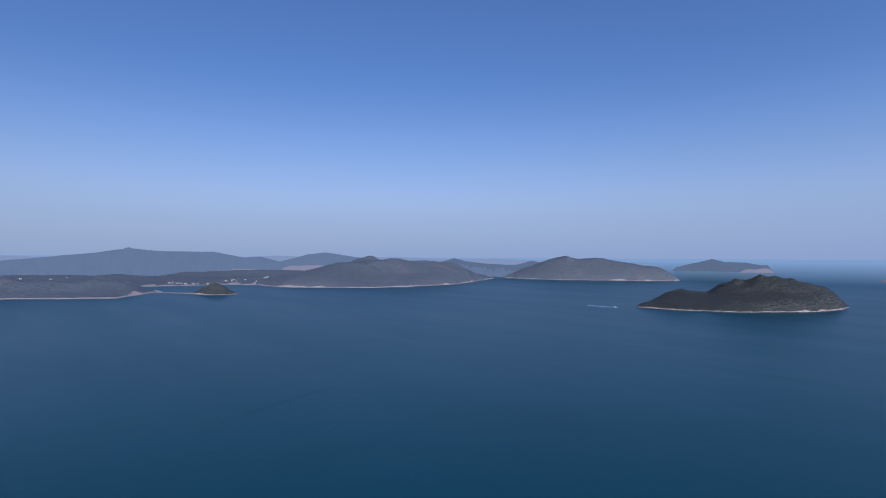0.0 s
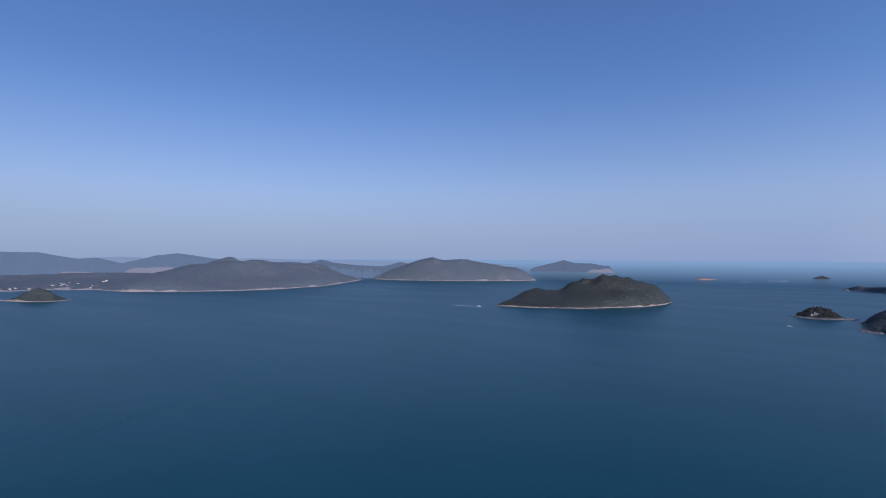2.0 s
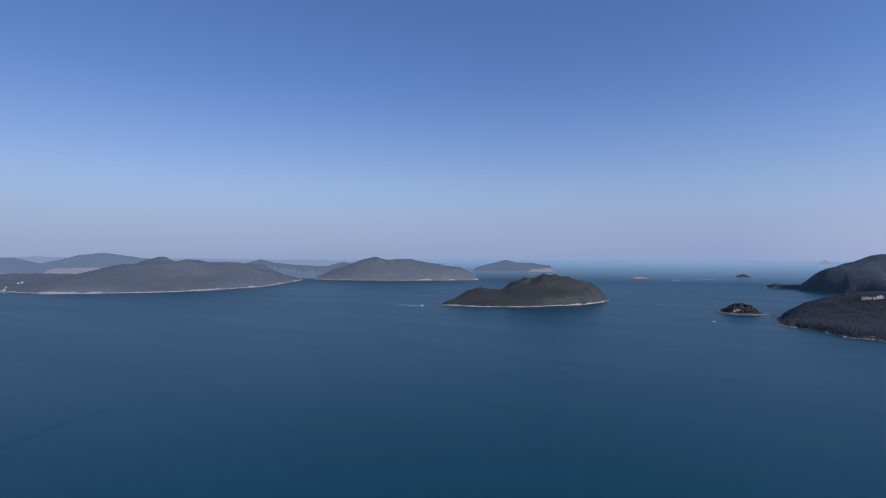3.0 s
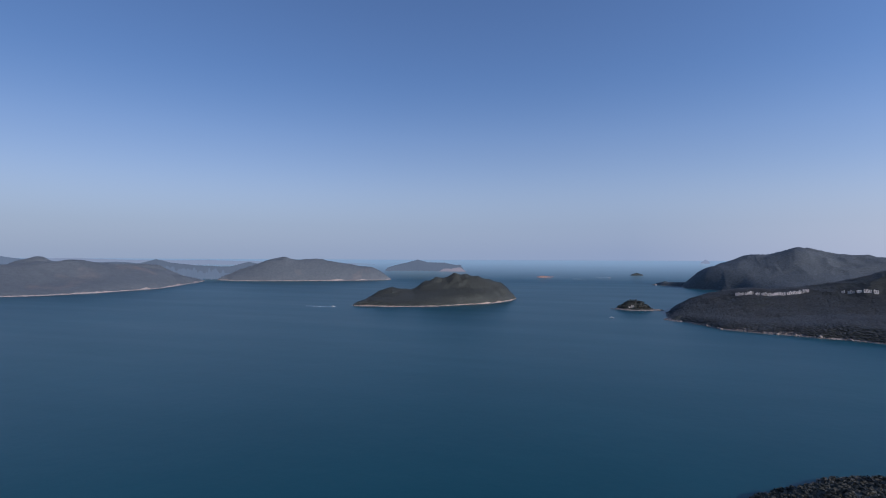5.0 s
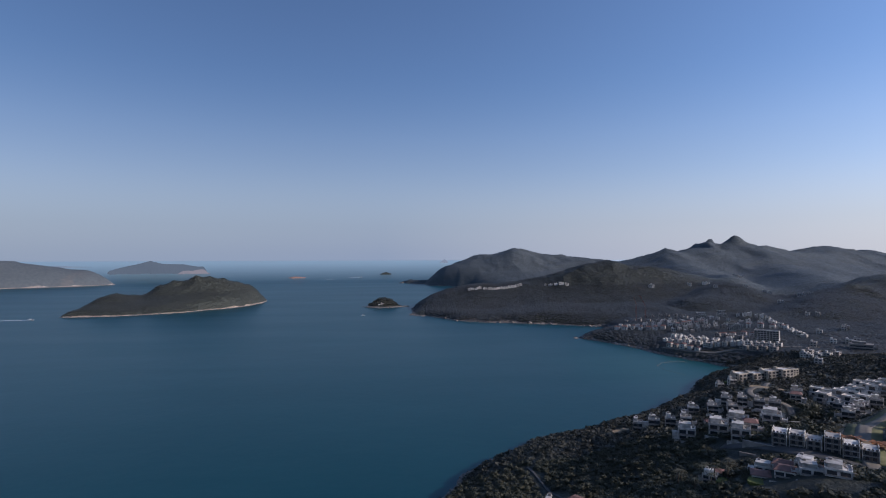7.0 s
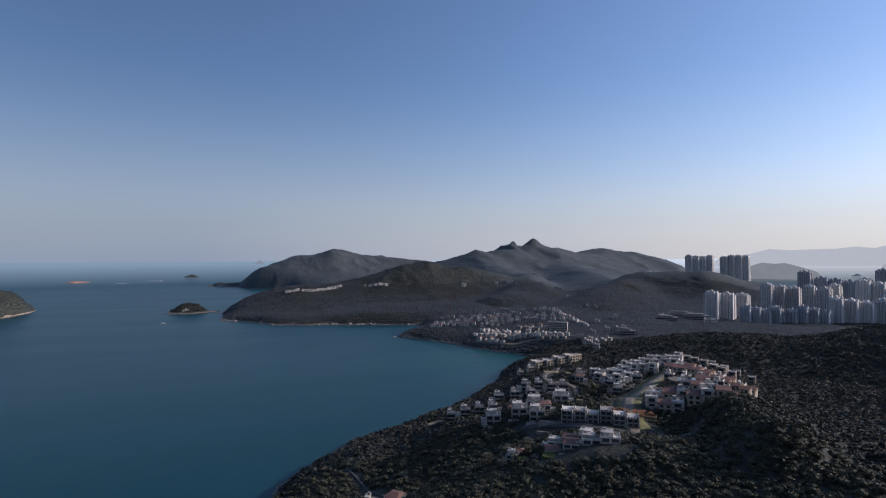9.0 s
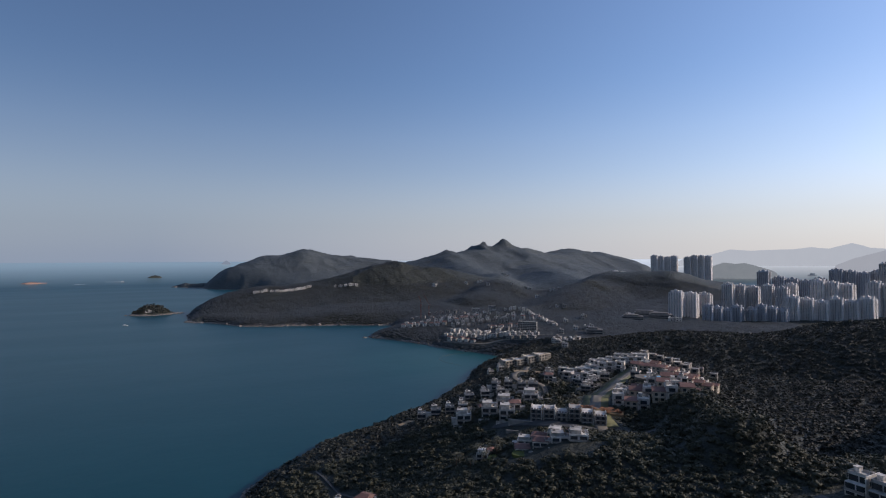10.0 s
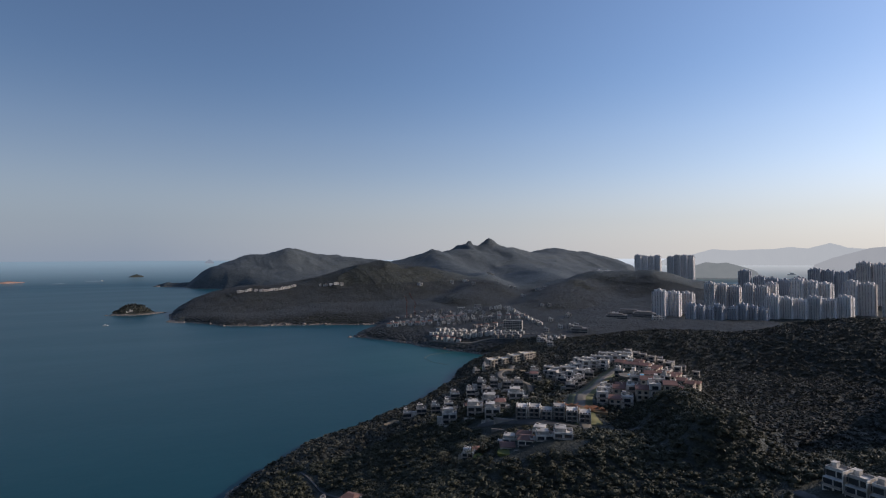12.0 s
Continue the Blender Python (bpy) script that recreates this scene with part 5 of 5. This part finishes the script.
near_x, near_y, near_z = spots(20, 460, 60, 440, 3.5, main, 3.0, 21, lambda x, y: (np.hypot(x, y) < 350) & (np.hypot(x, y) > 150) & (bearing_of(x, y) > 4) & (bearing_of(x, y) < 76))
order = np.argsort(np.hypot(near_x, near_y) + 60 * np.abs(bearing_of(near_x, near_y) - 42) / 42)
single, rest = order[:280], order[280:]


def sizes(n, lo, hi, seed):
    return np.random.RandomState(seed).uniform(lo, hi, n)


scatter("near_wood", BIG, near_x[rest], near_y[rest], near_z[rest], 2.3 + 2.3 * sizes(len(rest), 0, 1, 1) ** 2, sizes(len(rest), 0.5, 0.95, 2), LEAF, "dense dark broadleaf wood on the near slope", "trees", 5, 0.6)
wx, wy, wz = spots(30, 830, 90, 830, 4.8, main, 2.5, 22, lambda x, y: (np.hypot(x, y) >= 350) & (np.hypot(x, y) < 860) & (bearing_of(x, y) > 8) & (bearing_of(x, y) < 74))
scatter("hill_wood", MID, wx, wy, wz, 3.1 + 2.0 * sizes(len(wx), 0, 1, 3) ** 1.5, sizes(len(wx), 0.45, 0.8, 4), HILL_LEAF, "dark woodland over the hill and the cove", "trees", 6, 0.75)
wx, wy, wz = spots(60, 1800, 250, 2150, 5.2, main, 3.0, 23, lambda x, y: (np.hypot(x, y) >= 860) & (np.hypot(x, y) < 2000) & (bearing_of(x, y) < 62))
bare = (wz > 76) & (gr.rand(len(wz)) < 0.65)  # open heath on the tops
wx, wy, wz = wx[~bare], wy[~bare], wz[~bare]
scatter("far_wood", CAPS, wx, wy, wz, sizes(len(wx), 2.8, 4.6, 7), sizes(len(wx), 0.4, 0.9, 8), HAZY_WOOD, "wooded headland and valley slopes", "trees", 7)
ix, iy, iz = spots(-900, -380, 1500, 2180, 5.6, near_island, 4.5, 24, None, False)
scatter("island_scrub", CAPS, ix, iy, iz, sizes(len(ix), 2.6, 4.2, 9), sizes(len(ix), 0.3, 0.7, 10), BUSH, "low scrub covering the island", "scrub", 8)

ix, iy, iz = spots(-60, 60, 1710, 1800, 5.0, islet, 5.0, 26, lambda x, y: np.hypot(x + 3, y - 1730) > 12, False)
scatter("islet_trees", MID, ix, iy, iz, sizes(len(ix), 2.6, 4.4, 13), sizes(len(ix), 0.7, 1.2, 14), HILL_LEAF, "dark low trees covering the islet", "trees", 9, 0.4)


def tree(v, f, r):
    """A broadleaf tree: tapered trunk with limbs, and its crown; about 1 m in radius."""
    t = root("tree", "dark broadleaf tree with a rounded uneven crown", "tree", "trees of the near wood")
    bm = bmesh.new()
    for top, r0, r1 in (((0, 0, 0.6), 0.06, 0.035), ((0.3, 0.1, 0.8), 0.03, 0.01), ((-0.22, 0.2, 0.85), 0.03, 0.01), ((0.05, -0.3, 0.8), 0.028, 0.01)):
        foot = Vector((0, 0, -0.25 if r0 > 0.05 else 0.3))
        ax = Vector(top) - foot
        m = Matrix.Translation(foot + ax / 2) @ ax.to_track_quat("Z", "Y").to_matrix().to_4x4()
        bmesh.ops.create_cone(bm, cap_ends=True, segments=6, radius1=r0, radius2=r1, depth=ax.length, matrix=m)
    part("trunk", bm, BARK, t)
    me = mesh_from_arrays("crown", v, f)
    me.materials.append(LEAF_ONE)
    shared("crown", me, t, Matrix())
    return t


protos = [tree(*crown(gr, 7, 520, 0.062), gr) for _ in range(5)]
for n, i in enumerate(single):
    s, h = gr.uniform(2.0, 4.0), gr.uniform(0.7, 1.1)
    m = pose(near_x[i], near_y[i], near_z[i] - 0.3, 0, 0, gr.uniform(0, 360)) @ Matrix.Diagonal((s, s, s * h, 1))
    if n < 5:
        protos[n].matrix_basis = m
    else:
        again(protos[n % 5], m)
for k in range(16):  # taller garden trees above the grey terrace
    x, y = 264 + gr.uniform(0, 30), 316 + gr.uniform(0, 26)
    s = gr.uniform(3.6, 5.4)
    again(protos[k % 5], pose(x, y, float(main.height(x, y)) - 0.3, 0, 0, gr.uniform(0, 360)) @ Matrix.Diagonal((s, s, s * gr.uniform(0.9, 1.3), 1)))
# ---- shore rocks ----
sr = np.random.RandomState(31)
BOULDER = [(TINY_V * (1 + sr.uniform(-0.35, 0.35, (len(TINY_V), 1))) * np.array([1, 0.8, 0.6]), TINY_F) for _ in range(5)]


def shore_rocks(land, x0, x1, y0, y1, gap, big, seed, label):
    r = np.random.RandomState(seed)
    gx, gy = np.meshgrid(np.arange(x0, x1, gap), np.arange(y0, y1, gap), indexing="ij")
    x, y = gx.ravel() + r.uniform(-gap, gap, gx.size) / 2, gy.ravel() + r.uniform(-gap, gap, gx.size) / 2
    z = land.height(x, y)
    ok = (z > -0.7) & (z < 2.6) & (r.rand(len(x)) < 0.75)
    x, y, z = x[ok], y[ok], z[ok]
    scatter("shore_rocks", BOULDER, x, y, z, big * (0.35 + r.rand(len(x)) ** 2.5), np.ones(len(x)), ROCK, label, "rocks", seed)


shore_rocks(main, 0, 520, 200, 1160, 4.0, 2.4, 41, "pale boulders along the wooded near shore")
shore_rocks(main, 60, 520, 1160, 1800, 8.0, 4.0, 42, "pale boulders along the headland shore")
shore_rocks(near_island, -900, -380, 1500, 2200, 7.0, 4.0, 43, "pale boulders round the island")
shore_rocks(islet, -70, 100, 1690, 1820, 4.0, 2.6, 44, "pale boulders round the islet")


# ---- palms in the garden ----
def palm():
    t = root("palm_tree", "slender palm with arching fronds in a garden", "palm", "garden palms")
    bm = bmesh.new()
    bmesh.ops.create_cone(bm, cap_ends=True, segments=7, radius1=0.22, radius2=0.14, depth=8, matrix=Matrix.Translation((0, 0, 3.5)))
    part("trunk", bm, BARK, t)
    bm = bmesh.new()
    for i in range(11):
        a = i * 6.2832 / 11 + sr.uniform(-0.2, 0.2)
        up, last = sr.uniform(0.2, 1.0), None
        for k in range(6):
            u = k / 5
            c = Vector((math.cos(a) * 2.8 * u, math.sin(a) * 2.8 * u, 7.5 + up * u * 1.6 - 2.4 * u * u))
            s = Vector((-math.sin(a), math.cos(a), 0)) * 0.45 * (1 - u * 0.8)
            pair = (bm.verts.new(c - s - Vector((0, 0, 0.15))), bm.verts.new(c), bm.verts.new(c + s - Vector((0, 0, 0.15))))
            if last:
                bm.faces.new((last[0], last[1], pair[1], pair[0]))
                bm.faces.new((last[1], last[2], pair[2], pair[1]))
            last = pair
    part("fronds", bm, LEAF_ONE, t)
    return t


palms = [palm() for _ in range(2)]
for i in range(16):
    x, y = 128 + sr.uniform(0, 20), 206 + sr.uniform(0, 26)
    m = pose(x, y, float(main.height(x, y)) - 0.3, 0, 0, sr.uniform(0, 360)) @ Matrix.Scale(sr.uniform(0.75, 1.15), 4)
    if i < 2:
        palms[i].matrix_basis = m
    else:
        again(palms[i % 2], m)


# ---- tower cranes by the seaside village ----
def crane(x, y, height, jib, turn, luff):
    t = root("tower_crane", "slim red lattice tower crane above the village", "crane", "tower cranes")
    w = 0.9
    bm = bmesh.new()
    for sx in (-w, w):
        for sy in (-w, w):
            box(bm, sx - 0.15, sx + 0.15, sy - 0.15, sy + 0.15, -2, height)
    for k in range(int(height / 3)):
        box(bm, -w, w, -w - 0.1, -w + 0.1, k * 3, k * 3 + 0.25)
        box(bm, -w, w, w - 0.1, w + 0.1, k * 3 + 1.5, k * 3 + 1.75)
        box(bm, -w - 0.1, -w + 0.1, -w, w, k * 3, k * 3 + 0.25)
    part("mast", bm, RUST, t)
    part("cab", boxes((-1.3, 1.3, -1.3, 1.3, height, height + 2.4)), GREY, t)
    bm = bmesh.new()
    for s in (-0.6, 0.6):
        box(bm, -jib * 0.25, jib, s - 0.12, s + 0.12, 0, 0.25)
    box(bm, -jib * 0.25, jib, -0.12, 0.12, 1.2, 1.42)
    for k in range(int(jib / 2.5)):
        box(bm, k * 2.5, k * 2.5 + 0.2, -0.6, 0.6, 0.0, 1.4)
    j = part("jib", bm, RUST, t)
    j.matrix_basis = pose(0, 0, height + 2.4, 0, -luff, 0)
    part("counterweight", boxes((-jib * 0.25 - 1, -jib * 0.25 + 1.4, -0.9, 0.9, -1.6, 0.1)), GREY, j)
    t.matrix_basis = pose(x, y, float(main.height(x, y)), 0, 0, turn)


crane(524, 1062, 34, 16, 150, 70)
crane(548, 1070, 26, 26, 155, 62)


# ---- boats, wakes and the swimming barrier ----
def boat(bearing, dist, length, heading, label):
    b = root("boat", label, "boat", "boats")
    bm = bmesh.new()
    L, W = length / 2, length * 0.14
    prism(bm, [(-L, -W), (L * 0.4, -W), (L * 0.8, -W * 0.6), (L, 0), (L * 0.8, W * 0.6), (L * 0.4, W), (-L, W)], -0.3, length * 0.09)
    part("hull", bm, HULL, b)
    part("cabin", boxes((-L * 0.45, L * 0.25, -W * 0.7, W * 0.7, length * 0.09, length * 0.24)), HULL, b)
    part("windscreen", boxes((L * 0.25, L * 0.28, -W * 0.6, W * 0.6, length * 0.12, length * 0.21)), DARK, b)
    x, y, _ = at(bearing, dist)
    b.matrix_basis = pose(x, y, sea_level(dist), 0, 0, 90 - heading)


def wake(bearing, dist, length, width, heading, label, material=FOAM, high=0.5):
    """A low streak of broken water that fades to a point."""
    r = np.random.RandomState(int(abs(bearing) * 10))
    n, v = 40, []
    for i in range(n + 1):
        u = i / n
        w = width * (0.15 + 0.85 * math.sin(math.pi * u) ** 0.7) * r.uniform(0.6, 1.2)
        h = high * r.uniform(0.4, 1.0)
        v += [(-length * u, -w / 2, -0.2), (-length * u, r.uniform(-0.2, 0.2) * w, h), (-length * u, w / 2, -0.2)]
    f = [(i * 3 + k, i * 3 + k + 1, i * 3 + k + 4, i * 3 + k + 3) for i in range(n) for k in range(2)]
    me = mesh_from_arrays("boat_wake", v, [q[::-1] for q in f])
    me.materials.append(material)
    ob = tagged(new("boat_wake", me), label, "wake", "wakes")
    x, y, _ = at(bearing, dist)
    ob.matrix_basis = pose(x, y, sea_level(dist) + 0.1, 0, 0, 90 - heading)


boat(-1.95, 1480, 12, 100, "small pale motor boat on calm water")
boat(-30.9, 1735, 14, 88, "white speed boat leaving a foam wake")
wake(-31.0, 1735, 95, 7, 88, "white foam wake behind a speed boat")
boat(-2.2, 4180, 22, 90, "distant white boat under way")
wake(-2.3, 4180, 90, 10, 90, "thin white wake of a distant boat", high=1.5)
wake(-5.0, 4100, 60, 8, 80, "thin white wake of a distant boat", high=1.5)
boat(63.2, 4300, 60, 120, "distant ship in the hazy bay")
for k in range(2):
    wake(-60.2 + k * 0.3, 640 - k * 5.5, 150 + 12 * k, 0.4, -20, "faint dark ripple line of an old wake", SEA, 0.035)


def barrier(points):
    b = root("swim_barrier", "floating line of pale buoys round a swimming cove", "barrier", "")
    for (ax, ay), (bx, by) in zip(points, points[1:]):
        L = math.dist((ax, ay), (bx, by))
        bm = bmesh.new()
        box(bm, 0, L, -0.14, 0.14, -0.15, 0.1)
        line = part("float_line", bm, GREY, b)
        line.matrix_basis = pose(ax, ay, 0.1, 0, 0, math.degrees(math.atan2(by - ay, bx - ax)))
        for k in range(int(L / 9)):
            bm = bmesh.new()
            bmesh.ops.create_icosphere(bm, subdivisions=1, radius=0.35)
            s = part("buoy", bm, GREY, line)
            s.matrix_basis = pose(k * 9 + 2, 0, 0.25)


barrier([(446, 748), (424, 748), (404, 742), (386, 722), (382, 690), (392, 660)])

# house on the islet, hamlets on the far plain
ih = small_house("white house among trees on the islet", 9, 7, 1, WHITE, "islet houses")
ih.matrix_basis = pose(1, 1735, float(islet.height(1, 1735)) - 0.3, 0, 0, 0)
again(ih, pose(-8, 1733, float(islet.height(-8, 1733)) - 0.3, 0, 0, 8) @ Matrix.Scale(0.6, 4))
hr = np.random.RandomState(5)
hamlet = small_house("pale block in a far coastal hamlet", 16, 12, 3, CREAM, "hamlet houses")
for i in range(38):
    b, d = (hr.uniform(-88, -83), hr.uniform(3150, 3600)) if i < 12 else (hr.uniform(-76, -66), hr.uniform(3020, 3250))
    x, y, _ = at(b, d)
    m = pose(x, y, float(plain_land.height(x, y)), 0, 0, -b + hr.uniform(-30, 30)) @ Matrix.Diagonal((hr.uniform(0.25, 0.75), hr.uniform(0.3, 0.7), hr.uniform(0.3, 0.5), 1))
    if i == 0:
        hamlet.matrix_basis = m
    else:
        again(hamlet, m)
